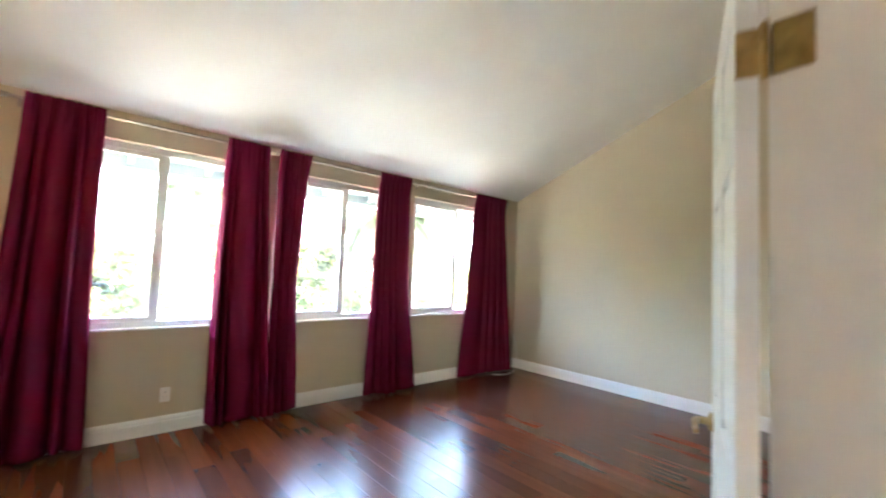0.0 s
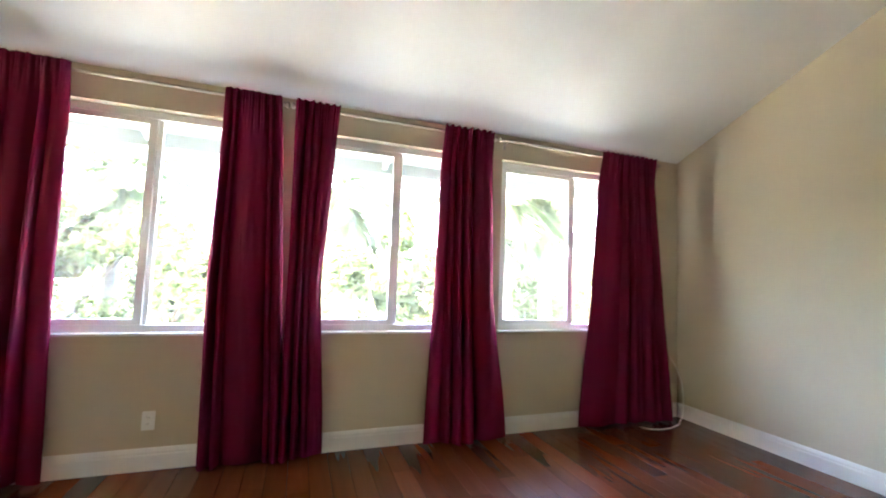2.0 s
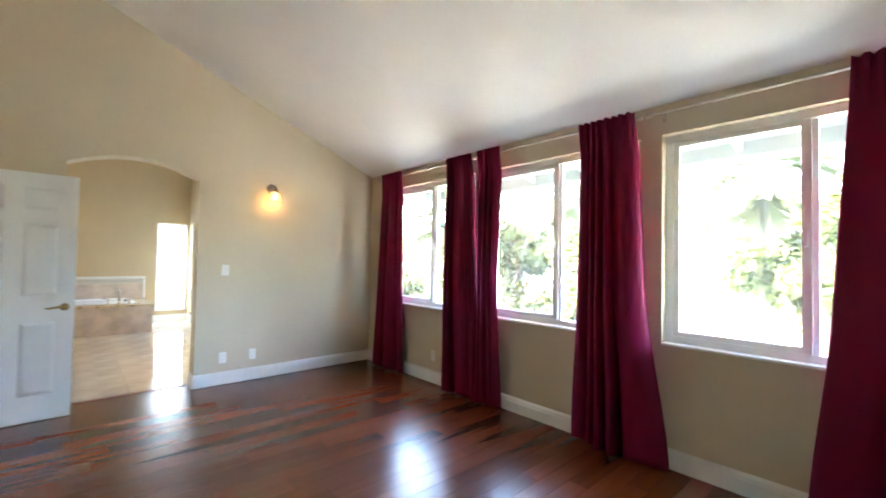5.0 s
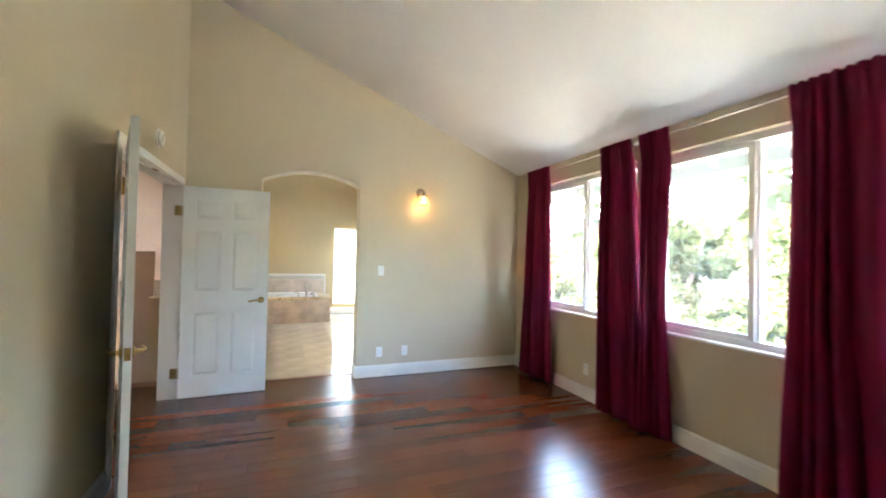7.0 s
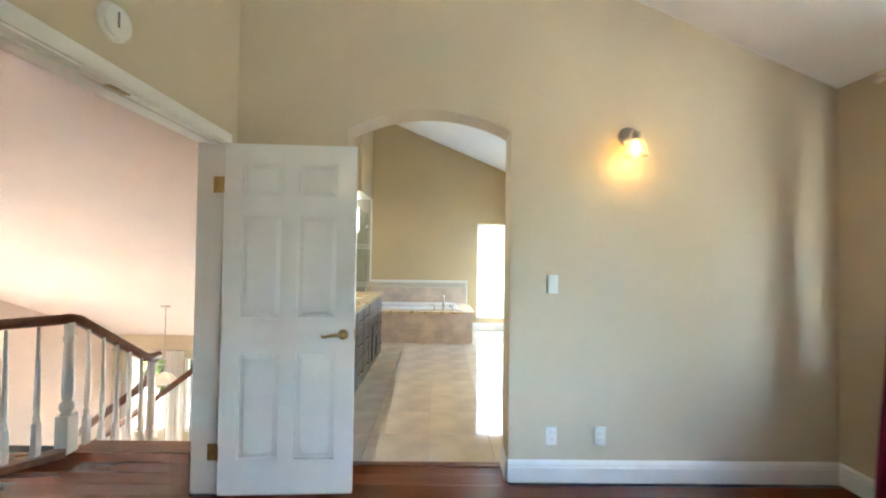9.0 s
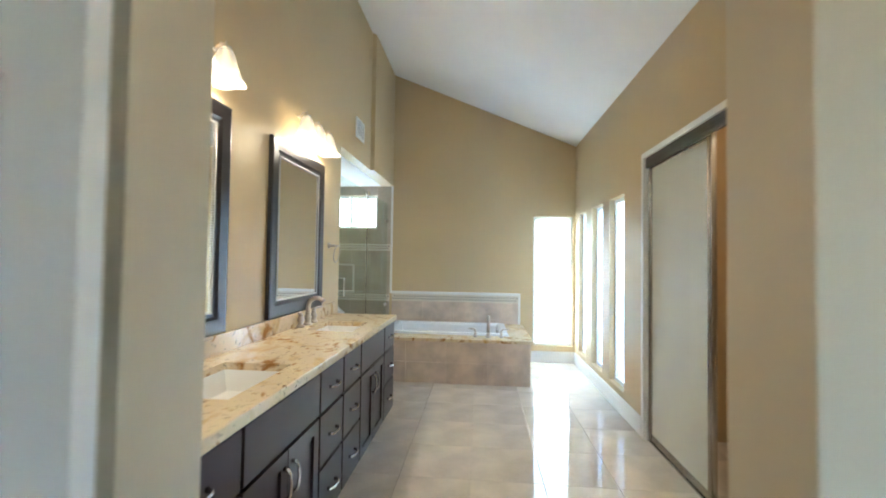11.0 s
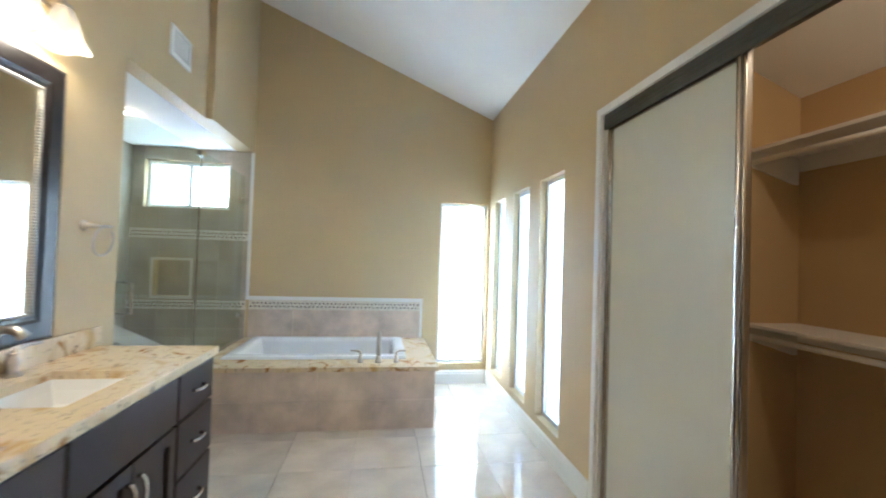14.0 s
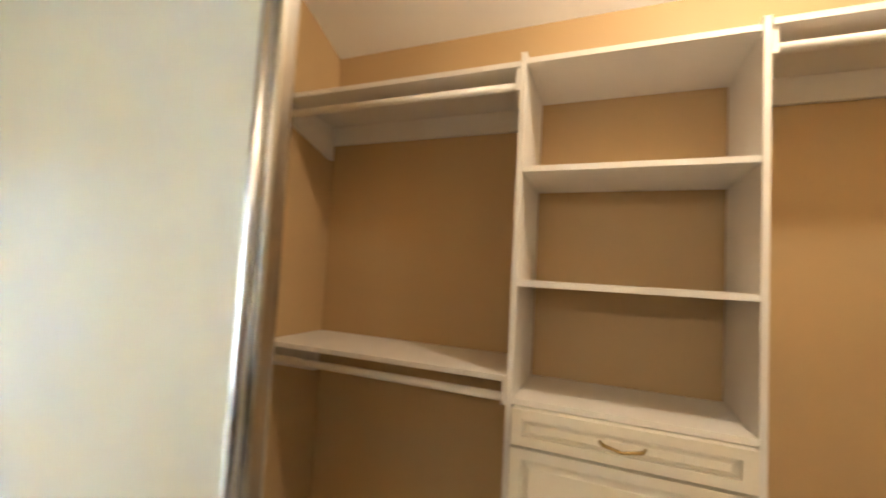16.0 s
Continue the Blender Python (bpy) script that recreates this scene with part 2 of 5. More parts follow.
M_SHOWERGLASS = shader_mat("shower_glass", ("ShaderNodeBsdfTransparent", {"Color": (0.91, 0.955, 0.935, 1)}, 1),
                           ("ShaderNodeBsdfGlossy", {"Roughness": 0.01}, 0.07))
M_FROST = shader_mat("obscure_glass", ("ShaderNodeBsdfTranslucent", {"Color": (0.47, 0.53, 0.56, 1)}, 1),
                     ("ShaderNodeBsdfGlossy", {"Roughness": 0.25}, 0.06))
M_CURTAIN = shader_mat("burgundy_curtain_cloth", ("ShaderNodeBsdfDiffuse", {"Color": (0.172, 0.004, 0.040, 1)}, 1),
                       ("ShaderNodeBsdfTranslucent", {"Color": (0.30, 0.008, 0.06, 1)}, 0.14),
                       ("ShaderNodeBsdfSheen", {"Color": (0.55, 0.05, 0.13, 1), "Roughness": 0.4}, 0.10),
                       ("ShaderNodeBsdfGlossy", {"Color": (0.7, 0.3, 0.4, 1), "Roughness": 0.42}, 0.05))
M_SHEER = shader_mat("white_sheer_cloth", ("ShaderNodeBsdfDiffuse", {"Color": (0.8, 0.77, 0.72, 1)}, 1),
                     ("ShaderNodeBsdfTranslucent", {"Color": (0.5, 0.47, 0.42, 1)}, 0.3))
M_SHADE = shader_mat("lit_alabaster_glass", ("ShaderNodeBsdfDiffuse", {"Color": (0.72, 0.68, 0.60, 1)}, 1),
                     ("ShaderNodeBsdfTransparent", {"Color": (1.0, 0.95, 0.86, 1)}, 0.5), ("ShaderNodeEmission", {"Color": (1.0, 0.84, 0.60, 1), "Strength": 0.010}, 0.5),
                     ("ShaderNodeBsdfGlossy", {"Roughness": 0.2}, 0.05))
M_SCONCE = shader_mat("clear_ribbed_glass", ("ShaderNodeBsdfTransparent", {"Color": (1.0, 0.93, 0.8, 1)}, 1),
                      ("ShaderNodeBsdfTranslucent", {"Color": (1.0, 0.85, 0.6, 1)}, 0.3), ("ShaderNodeBsdfGlossy", {"Roughness": 0.1}, 0.08))
M_BULB = shader_mat("warm_bulb", ("ShaderNodeEmission", {"Color": (1.0, 0.72, 0.36, 1), "Strength": 0.05}, 1))
M_DOWNLIGHT = shader_mat("warm_downlight", ("ShaderNodeEmission", {"Color": (1.0, 0.80, 0.5, 1), "Strength": 0.10}, 1))
# dull green hills; the blue-white emission stands in for bright distant haze
M_HAZEGLOW = shader_mat("distance_with_haze_glow", ("ShaderNodeBsdfDiffuse", {"Color": (0.12, 0.14, 0.10, 1)}, 1), ("ShaderNodeEmission", {"Color": (0.86, 0.95, 1.0, 1), "Strength": 0.012}, 0.6))


# ---- building blocks ----
def add_box(bm, a, b, bevel=0.0):
    r = bmesh.ops.create_cube(bm, size=1.0)
    bmesh.ops.transform(bm, verts=r["verts"], matrix=Matrix.Translation([(p + q) / 2 for p, q in zip(a, b)]) @ Matrix.Diagonal([abs(q - p) for p, q in zip(a, b)] + [1]))
    if bevel:
        edges = list({e for v in r["verts"] for e in v.link_edges})
        bmesh.ops.bevel(bm, geom=edges, offset=bevel, segments=2, affect="EDGES", profile=0.7)
    return bm


def add_turned(bm, profile, centre=(0, 0, 0), axis="z", sides=16):
    """A turned body from (radius, height) pairs, closed at both ends."""
    rings = []
    for r, h in profile:
        ring = []
        for i in range(sides):
            a = 2 * math.pi * i / sides
            u, v = r * math.cos(a), r * math.sin(a)
            p = {"z": (u, v, h), "x": (h, u, v), "y": (u, h, v)}[axis]
            ring.append(bm.verts.new([c + q for c, q in zip(centre, p)]))
        rings.append(ring)
    for lo, hi in zip(rings, rings[1:]):
        for i in range(sides):
            bm.faces.new((lo[i], lo[(i + 1) % sides], hi[(i + 1) % sides], hi[i]))
    bm.faces.new(rings[0])
    bm.faces.new(rings[-1])
    return bm


def add_tube(bm, points, radius, sides=10, square=False):
    """A bar that follows points; radius one number or one per point."""
    pts = [Vector(p) for p in points]
    radii = radius if isinstance(radius, (list, tuple)) else [radius] * len(pts)
    rings, up = [], None
    for i, p in enumerate(pts):
        d = (pts[min(i + 1, len(pts) - 1)] - pts[max(i - 1, 0)]).normalized()
        if up is None:
            up = Vector((0, 0, 1)) if abs(d.z) < 0.9 else Vector((0, 1, 0))
        side = d.cross(up).normalized()
        up2 = side.cross(d).normalized()
        up = up2
        n = 4 if square else sides
        off = math.pi / 4 if square else 0
        rings.append([bm.verts.new(p + (side * math.cos(2 * math.pi * k / n + off) + up2 * math.sin(2 * math.pi * k / n + off)) * radii[i]) for k in range(n)])
    n = len(rings[0])
    for lo, hi in zip(rings, rings[1:]):
        for k in range(n):
            bm.faces.new((lo[k], lo[(k + 1) % n], hi[(k + 1) % n], hi[k]))
    bm.faces.new(rings[0])
    bm.faces.new(rings[-1])
    return bm


def add_prism(bm, outline, axis, a0, a1):
    """A flat outline of (u, v) drawn out from a0 to a1 along an axis."""
    def put(u, v, a):
        return {"x": (a, u, v), "y": (u, a, v), "z": (u, v, a)}[axis]
    lo = [bm.verts.new(put(u, v, a0)) for u, v in outline]
    hi = [bm.verts.new(put(u, v, a1)) for u, v in outline]
    n = len(lo)
    bm.faces.new(lo)
    bm.faces.new(hi)
    for i in range(n):
        bm.faces.new((lo[i], lo[(i + 1) % n], hi[(i + 1) % n], hi[i]))
    return bm


def add_plate(bm, axis, a0, a1, u0, u1, v0, v1, holes=()):
    """A plate with rectangular holes (u0, u1, v0, v1) that go through it."""
    us = sorted({u0, u1, *[h[0] for h in holes], *[h[1] for h in holes]})
    vs = sorted({v0, v1, *[h[2] for h in holes], *[h[3] for h in holes]})
    us = [u for u in us if u0 <= u <= u1]
    vs = [v for v in vs if v0 <= v <= v1]

    def solid(i, j):
        if not (0 <= i < len(us) - 1 and 0 <= j < len(vs) - 1):
            return False
        u, v = (us[i] + us[i + 1]) / 2, (vs[j] + vs[j + 1]) / 2
        return not any(h[0] < u < h[1] and h[2] < v < h[3] for h in holes)
    cache = {}

    def vert(i, j, a):
        key = (i, j, a)
        if key not in cache:
            u, v = us[i], vs[j]
            cache[key] = bm.verts.new({"x": (a, u, v), "y": (u, a, v), "z": (u, v, a)}[axis])
        return cache[key]
    for i in range(len(us) - 1):
        for j in range(len(vs) - 1):
            if not solid(i, j):
                continue
            for a in (a0, a1):
                bm.faces.new([vert(p, q, a) for p, q in ((i, j), (i + 1, j), (i + 1, j + 1), (i, j + 1))])
            for (di, dj), (p, q) in (((-1, 0), ((i, j), (i, j + 1))), ((1, 0), ((i + 1, j), (i + 1, j + 1))),
                                     ((0, -1), ((i, j), (i + 1, j))), ((0, 1), ((i, j + 1), (i + 1, j + 1)))):
                if not solid(i + di, j + dj):
                    bm.faces.new((vert(*p, a0), vert(*q, a0), vert(*q, a1), vert(*p, a1)))
    return bm


def finish(bm, name, smooth=False):
    bmesh.ops.recalc_face_normals(bm, faces=bm.faces)
    me = bpy.data.meshes.new(name)
    bm.to_mesh(me)
    bm.free()
    if smooth:
        for p in me.polygons:
            p.use_smooth = True
    return me


def part(name, bm, material, parent=None, label="", smooth=False):
    ob = new(name, finish(bm, name, smooth))
    ob.data.materials.append(material)
    if parent:
        ob.parent = parent
    return tagged(ob, label)


def thing(name, label, category, group="", kind="", at=(0, 0, 0)):
    ob = new(name)
    ob.empty_display_size = 0.1
    ob.location = at
    return tagged(ob, label, category, group, kind)


def solid(name, bm, material, label, category="", kind="structure", smooth=False, group=""):
    return tagged(part(name, bm, material, None, "", smooth), label, category, group, kind)


def bx(a, b, bevel=0.0):
    return add_box(bmesh.new(), a, b, bevel)


# ---- structure ----
XW, XE, YS, YN = -0.477, 5.29, 0.36, 4.18      # bedroom faces
XB, YB, YV = -5.705, 2.952, 0.31               # bathroom: west wall, closet wall, vanity wall
XI = -0.68                                     # bathroom face of the arch wall
SLOPE = 0.418


def roof(y):
    return 2.505 + SLOPE * (YN - y)


WINDOWS = [(0.01, 1.51), (1.66, 3.16), (3.31, 4.81)]
WZ0, WZ1 = 0.835, 2.29
BATH_WINDOWS = [(-5.50, -5.13), (-4.86, -4.44), (-4.20, -3.77)]
DOOR_X0, DOOR_X1, DOOR_Z = -0.32, 1.24, 2.045

bm = add_plate(bmesh.new(), "y", YN, YN + 0.15, XW, XE, 0.0, roof(YN) + 0.02, [(a, b, WZ0, WZ1) for a, b in WINDOWS])
solid("wall_north", bm, M_WALL, "khaki painted bedroom wall with three window openings", "wall")

arch = [(1.058, 0.0), (1.058, 2.196)]
for k in range(1, 20):
    f = k / 20
    arch.append((1.058 + 1.03 * f, 2.196 + 0.124 * (1 - (2 * f - 1) ** 2)))
arch += [(2.088, 2.188), (2.088, 0.0)]
outline = [(0.19, 0.0), *arch, (4.33, 0.0), (4.33, roof(4.33)), (0.19, roof(0.19))]
solid("wall_west", add_prism(bmesh.new(), outline, "x", XI, XW), M_WALL, "khaki painted wall with an arched doorway to the bathroom", "wall")
outline = [(-0.2, 0.0), (4.33, 0.0), (4.33, roof(4.33)), (YS - 0.14, roof(YS - 0.14)), (-0.2, roof(YS - 0.14))]
solid("wall_east", add_prism(bmesh.new(), outline, "x", XE, XE + 0.14), M_WALL, "plain khaki painted bedroom wall", "wall")
bm = add_plate(bmesh.new(), "y", YS - 0.14, YS, XW, XE, 0.0, roof(YS) + 0.03, [(DOOR_X0 - 0.02, DOOR_X1 + 0.02, -0.1, DOOR_Z + 0.02)])
solid("wall_south", bm, M_WALL, "tall khaki bedroom wall with a double doorway", "wall")


def slab(name, x0, x1, y0, y1, label, lift=0.0):
    o = [(y0, roof(y0) + lift), (y1, roof(y1) + lift), (y1, roof(y1) + lift + 0.14), (y0, roof(y0) + lift + 0.14)]
    return solid(name, add_prism(bmesh.new(), o, "x", x0, x1), M_CEIL, label, "ceiling")


slab("ceiling_bedroom", XW, XE, YS, YN, "white textured sloping bedroom ceiling")
slab("ceiling_bathroom", XB, XI, YV, YB, "white sloping bathroom ceiling")
slab("ceiling_closet", -3.30, XI, 3.052, 4.27, "white sloping closet ceiling")

solid("floor_base", bx((XI, YS - 0.14, -0.16), (XE + 0.14, 4.33, -0.016)), M_SLOT, "dark underlay beneath the bedroom boards", "floor")
solid("shower_floor_base", bx((XB - 0.15, -0.93, -0.16), (-3.60, 0.189, -0.010)), M_GROUT, "grout bed under the shower tiles", "floor")
solid("bathroom_floor_base", bx((XB - 0.15, 0.19, -0.16), (XI, 4.40, -0.010)), M_GROUT, "grout bed under the bathroom tiles", "floor")

# bathroom walls
bm = add_plate(bmesh.new(), "y", YB, YB + 0.10, XB, XI, 0.0, roof(YB) + 0.02,
               [(a, b, 0.21, 2.04) for a, b in BATH_WINDOWS] + [(-3.285, -1.45, -0.1, 2.24)])
solid("wall_bath_north", bm, M_BATHWALL, "tan bathroom wall with narrow windows and a closet opening", "wall")
WEST_HOLES = [(2.375, 2.925, 0.225, 2.035), (-0.69, 0.13, 1.84, 2.33), (-0.57, -0.22, 0.93, 1.30)]
bm = add_plate(bmesh.new(), "x", XB - 0.15, XB, -1.02, 3.052, 0.0, 4.25, WEST_HOLES)
solid("wall_bath_west", bm, M_BATHWALL, "tan bathroom end wall behind the tub", "wall")
solid("wall_vanity", bx((-3.60, YV - 0.12, 0.0), (XI, YV, roof(YV) + 0.02)), M_BATHWALL, "tan wall behind the vanity mirrors", "wall")
solid("wall_over_shower", bx((-4.62, YV - 0.12, 2.46), (-3.60, YV, roof(YV) + 0.02)), M_BATHWALL, "tan wall above the shower door", "wall")
solid("wall_over_tub_end", bx((XB, YV - 0.12, 2.46), (-4.62, YV + 0.05, roof(YV) + 0.02)), M_BATHWALL, "tan projecting wall above the shower panel", "wall")
solid("wall_shower_east", bx((-3.72, -0.81, 0.0), (-3.60, YV - 0.12, 2.60)), M_SHOWER, "taupe tiled shower side wall", "wall")
solid("wall_shower_south", bx((XB, -0.93, 0.0), (-3.60, -0.81, 2.60)), M_SHOWER, "taupe tiled shower back wall", "wall")
solid("ceiling_shower", bx((XB, -0.81, 2.462), (-3.72, YV - 0.122, 2.56)), M_CEIL, "white flat shower ceiling", "ceiling")
solid("wall_closet_west", bx((-3.42, 3.052, 0.0), (-3.30, 4.40, 2.98)), M_CLOSETWALL, "ochre closet side wall", "wall")
solid("wall_closet_north", bx((-3.30, 4.27, 0.0), (XI, 4.39, 2.52)), M_CLOSETWALL, "ochre closet back wall", "wall")


# baseboards: board with a moulded top
def baseboard(p, q, name="baseboard", h=0.135):
    """Runs from p to q with the room on its left."""
    p, q = Vector((*p, 0)), Vector((*q, 0))
    d = (q - p).normalized()
    side = Vector((-d.y, d.x, 0))
    prof = [(0.0, 0.0), (0.016, 0.0), (0.016, h - 0.045), (0.013, h - 0.035), (0.013, h - 0.022), (0.008, h - 0.008), (0.003, h), (0.0, h)]
    b = bmesh.new()
    rows = [[b.verts.new(e + side * o + Vector((0, 0, z))) for o, z in prof] for e in (p, q)]
    n = len(prof)
    for i in range(n):
        b.faces.new((rows[0][i], rows[0][(i + 1) % n], rows[1][(i + 1) % n], rows[1][i]))
    b.faces.new(rows[0])
    b.faces.new(rows[1])
    return solid(name, b, M_WHITE, "white moulded wooden baseboard along the wall", "baseboard")


baseboard((XE - 0.017, YN), (XW + 0.017, YN))
baseboard((XW, YN), (XW, 2.085))
baseboard((XW, 1.055), (XW, YS))
baseboard((XE, YS), (XE, YN))
baseboard((1.32, YS), (XE - 0.017, YS))
baseboard((-3.345, YB), (XB + 0.017, YB), h=0.15)
baseboard((XB, YB), (XB, 2.215), h=0.15)
baseboard((XW - 0.001, 2.085), (XI + 0.001, 2.085))
baseboard((XI, 2.085), (XI, YB), h=0.15)
baseboard((XI, YB), (-1.39, YB), h=0.15)

# thresholds
solid("threshold_arch", bx((XI - 0.02, 1.056, -0.012), (XI + 0.03, 2.084, 0.007), 0.003), M_HANDRAIL, "dark wooden threshold strip under the arch", "threshold")


# ---- windows ----
def slider_window(name, x0, x1, label):
    """Two-light white vinyl slider in the north wall."""
    w = thing(name, label, "window", kind="structure", at=(x0, YN, WZ0))
    def P(n, b, m, lab=""):
        o = part(n, b, m, w, lab)
        o.matrix_parent_inverse = Matrix.Translation((-x0, -YN, -WZ0))
        return o
    y0, y1, t = YN + 0.062, YN + 0.142, 0.05
    P("window_frame", add_plate(bmesh.new(), "y", y0, y1, x0 + 0.002, x1 - 0.002, WZ0 + 0.002, WZ1 - 0.002, [(x0 + t, x1 - t, WZ0 + t, WZ1 - t)]), M_VINYL)
    mid = (x0 + x1) / 2
    P("window_sash", add_plate(bmesh.new(), "y", y0 + 0.012, y0 + 0.04, x0 + t, mid + 0.025, WZ0 + t, WZ1 - t,
                               [(x0 + t + 0.035, mid - 0.02, WZ0 + t + 0.035, WZ1 - t - 0.035)]), M_VINYL)
    P("window_mullion", bx((mid + 0.0255, y0 + 0.03, WZ0 + t), (mid + 0.055, y0 + 0.07, WZ1 - t), 0.003), M_VINYL)
    for n, (a, b) in enumerate(((x0 + t + 0.03, mid - 0.015), (mid + 0.05, x1 - t + 0.003))):
        yy = y0 + (0.026 if n == 0 else 0.05)
        g = P("pane", bx((a, yy, WZ0 + t - 0.003), (b, yy + 0.004, WZ1 - t + 0.003)), M_GLASS)
        g.visible_shadow = False
    P("window_latch", bx((mid - 0.012, y0 - 0.004, 1.50), (mid + 0.004, y0 + 0.012, 1.58), 0.003), M_VINYL, "white vinyl latch")
    P("window_sill", bx((x0 + 0.002, YN - 0.012, WZ0 - 0.012), (x1 - 0.002, YN + 0.061, WZ0 + 0.006), 0.004), M_WHITE)


for i, (a, b) in enumerate(WINDOWS):
    slider_window("window_%d" % (i + 1), a, b, "white vinyl sliding window looking out on trees")


def narrow_window(name, axis, u0, u1, z0, z1, face, out, glass=None, mullion=False):
    """A fixed white window in a deep reveal; out is the way to the open air."""
    w = thing(name, "narrow white window with bright obscure glass", "window", kind="structure")
    def B(ua, ub, da, db, za, zb):
        p, q = face + out * da, face + out * db
        return bx((ua, min(p, q), za), (ub, max(p, q), zb), 0.002) if axis == "y" else bx((min(p, q), ua, za), (max(p, q), ub, zb), 0.002)
    t = 0.036
    for a, b, c, d in ((u0 + 0.002, u0 + t, z0 + 0.002, z1 - 0.002), (u1 - t, u1 - 0.002, z0 + 0.002, z1 - 0.002), (u0 + t, u1 - t, z0 + 0.002, z0 + t), (u0 + t, u1 - t, z1 - t, z1 - 0.002)):
        part("window_frame", B(a, b, 0.055, 0.098, c, d), M_VINYL, w)
    if mullion:
        part("window_mullion", B((u0 + u1) / 2 - 0.02, (u0 + u1) / 2 + 0.02, 0.055, 0.09, z0 + t, z1 - t), M_VINYL, w)
    part("pane", B(u0 + t - 0.004, u1 - t + 0.004, 0.085, 0.091, z0 + t - 0.004, z1 - t + 0.004), glass or M_FROST, w)


for i, (a, b) in enumerate(BATH_WINDOWS):
    narrow_window("window_%d" % (i + 4), "y", a, b, 0.21, 2.04, YB, 1)
narrow_window("window_7", "x", 2.375, 2.925, 0.225, 2.035, XB, -1)
narrow_window("window_8", "x", -0.69, 0.13, 1.84, 2.33, XB, -1, mullion=True)


# ---- doors ----
def panel_door(name, hinge, turn, mirror, label):
    """A six-panel leaf 0.76 wide, hinge edge at the origin, drawn along +x."""
    d = thing(name, label, "door", "double bedroom doors", "structure")
    W, H, T = 0.762, 2.03, 0.035
    cols = ((0.105, 0.335), (0.427, 0.657))
    rows = ((0.21, 0.82), (1.02, 1.62), (1.73, 1.925))
    holes = [(a, b, c, e) for a, b in cols for c, e in rows]
    part("leaf", add_plate(bmesh.new(), "y", -T / 2, T / 2, 0.0, W, 0.008, 0.008 + H, holes), M_DOOR, d)
    for a, b, c, e in holes:
        p = bmesh.new()
        for s in (-1, 1):
            lay = []
            for inset, dep in ((0.0, 0.0035), (0.008, 0.0035), (0.032, 0.0150), (0.036, 0.0155)):
                lay.append([p.verts.new((x, s * dep, z)) for x, z in ((a + inset, c + inset), (b - inset, c + inset), (b - inset, e - inset), (a + inset, e - inset))])
            for lo, hi in zip(lay, lay[1:]):
                for k in range(4):
                    p.faces.new((lo[k], lo[(k + 1) % 4], hi[(k + 1) % 4], hi[k]))
            p.faces.new(lay[-1])
        part("panel", p, M_DOOR, d)
    for s in (-1, 1):
        h = bmesh.new()
        add_turned(h, [(0.001, 0.0), (0.030, 0.0), (0.031, 0.006), (0.022, 0.012), (0.012, 0.016), (0.011, 0.045), (0.001, 0.048)], (0, 0, 0), "y")
        if s < 0:
            for v in h.verts:
                v.co.y = -v.co.y
        add_tube(h, [(0.0, s * 0.044, 0), (-0.03, s * 0.05, 0.004), (-0.07, s * 0.05, 0.0), (-0.105, s * 0.048, -0.008), (-0.118, s * 0.046, 0.0)], [0.010, 0.010, 0.009, 0.008, 0.005])
        for v in h.verts:
            v.co += Vector((W - 0.062, s * T / 2, 0.93))
        part("door_handle", h, M_BRASS, d, "brass lever handle", True)
    part("latch_plate", bx((W - 0.001, -0.0125, 0.90), (W + 0.002, 0.0125, 0.96)), M_BRASS, d)
    for z in (0.24, 1.80):
        g = bx((-0.003, -T / 2 - 0.002, z - 0.045), (0.0, T / 2, z + 0.045))
        add_turned(g, [(0.001, z - 0.055), (0.006, z - 0.052), (0.007, z - 0.046), (0.007, z + 0.046), (0.006, z + 0.052), (0.001, z + 0.055)], (-0.007, mirror * 0.025, 0), "z", 10)
        part("hinge", g, M_BRASS, d, "brass hinge")
    d.matrix_world = pose(hinge[0], hinge[1], 0, 0, 0, turn)
    return d


panel_door("door_1", (-0.305, 0.385), 92.5, 1, "white six-panel door standing open beside the arch")
panel_door("door_2", (1.232, 0.402), 18.0, -1, "white six-panel door swung back towards the wall")

# door frame: jambs, head and casings
fr = thing("door_frame", "white painted double door frame", "door frame", kind="structure")
for a, b, z0, z1 in ((DOOR_X0 - 0.019, DOOR_X0, 0.0, DOOR_Z + 0.019), (DOOR_X1, DOOR_X1 + 0.019, 0.0, DOOR_Z + 0.019)):
    part("jamb", bx((a, YS - 0.145, z0), (b, YS + 0.003, z1)), M_WHITE, fr)
part("head_jamb", bx((DOOR_X0, YS - 0.145, DOOR_Z), (DOOR_X1, YS + 0.003, DOOR_Z + 0.019)), M_WHITE, fr)
part("door_stop", bx((DOOR_X0, YS - 0.075, DOOR_Z - 0.011), (DOOR_X1, YS - 0.04, DOOR_Z)), M_WHITE, fr)
for z in (0.24, 1.80):
    for x, s_ in ((DOOR_X0, 1), (DOOR_X1, -1)):
        part("hinge_plate", bx((min(x, x + s_ * 0.002), YS - 0.052, z - 0.048), (max(x, x + s_ * 0.002), YS + 0.006, z + 0.048)), M_BRASS, fr, "aged brass hinge plate")
part("ball_catch", bx((0.40, YS - 0.035, DOOR_Z - 0.004), (0.50, YS - 0.008, DOOR_Z)), M_BRASS, fr, "brass catch plate")
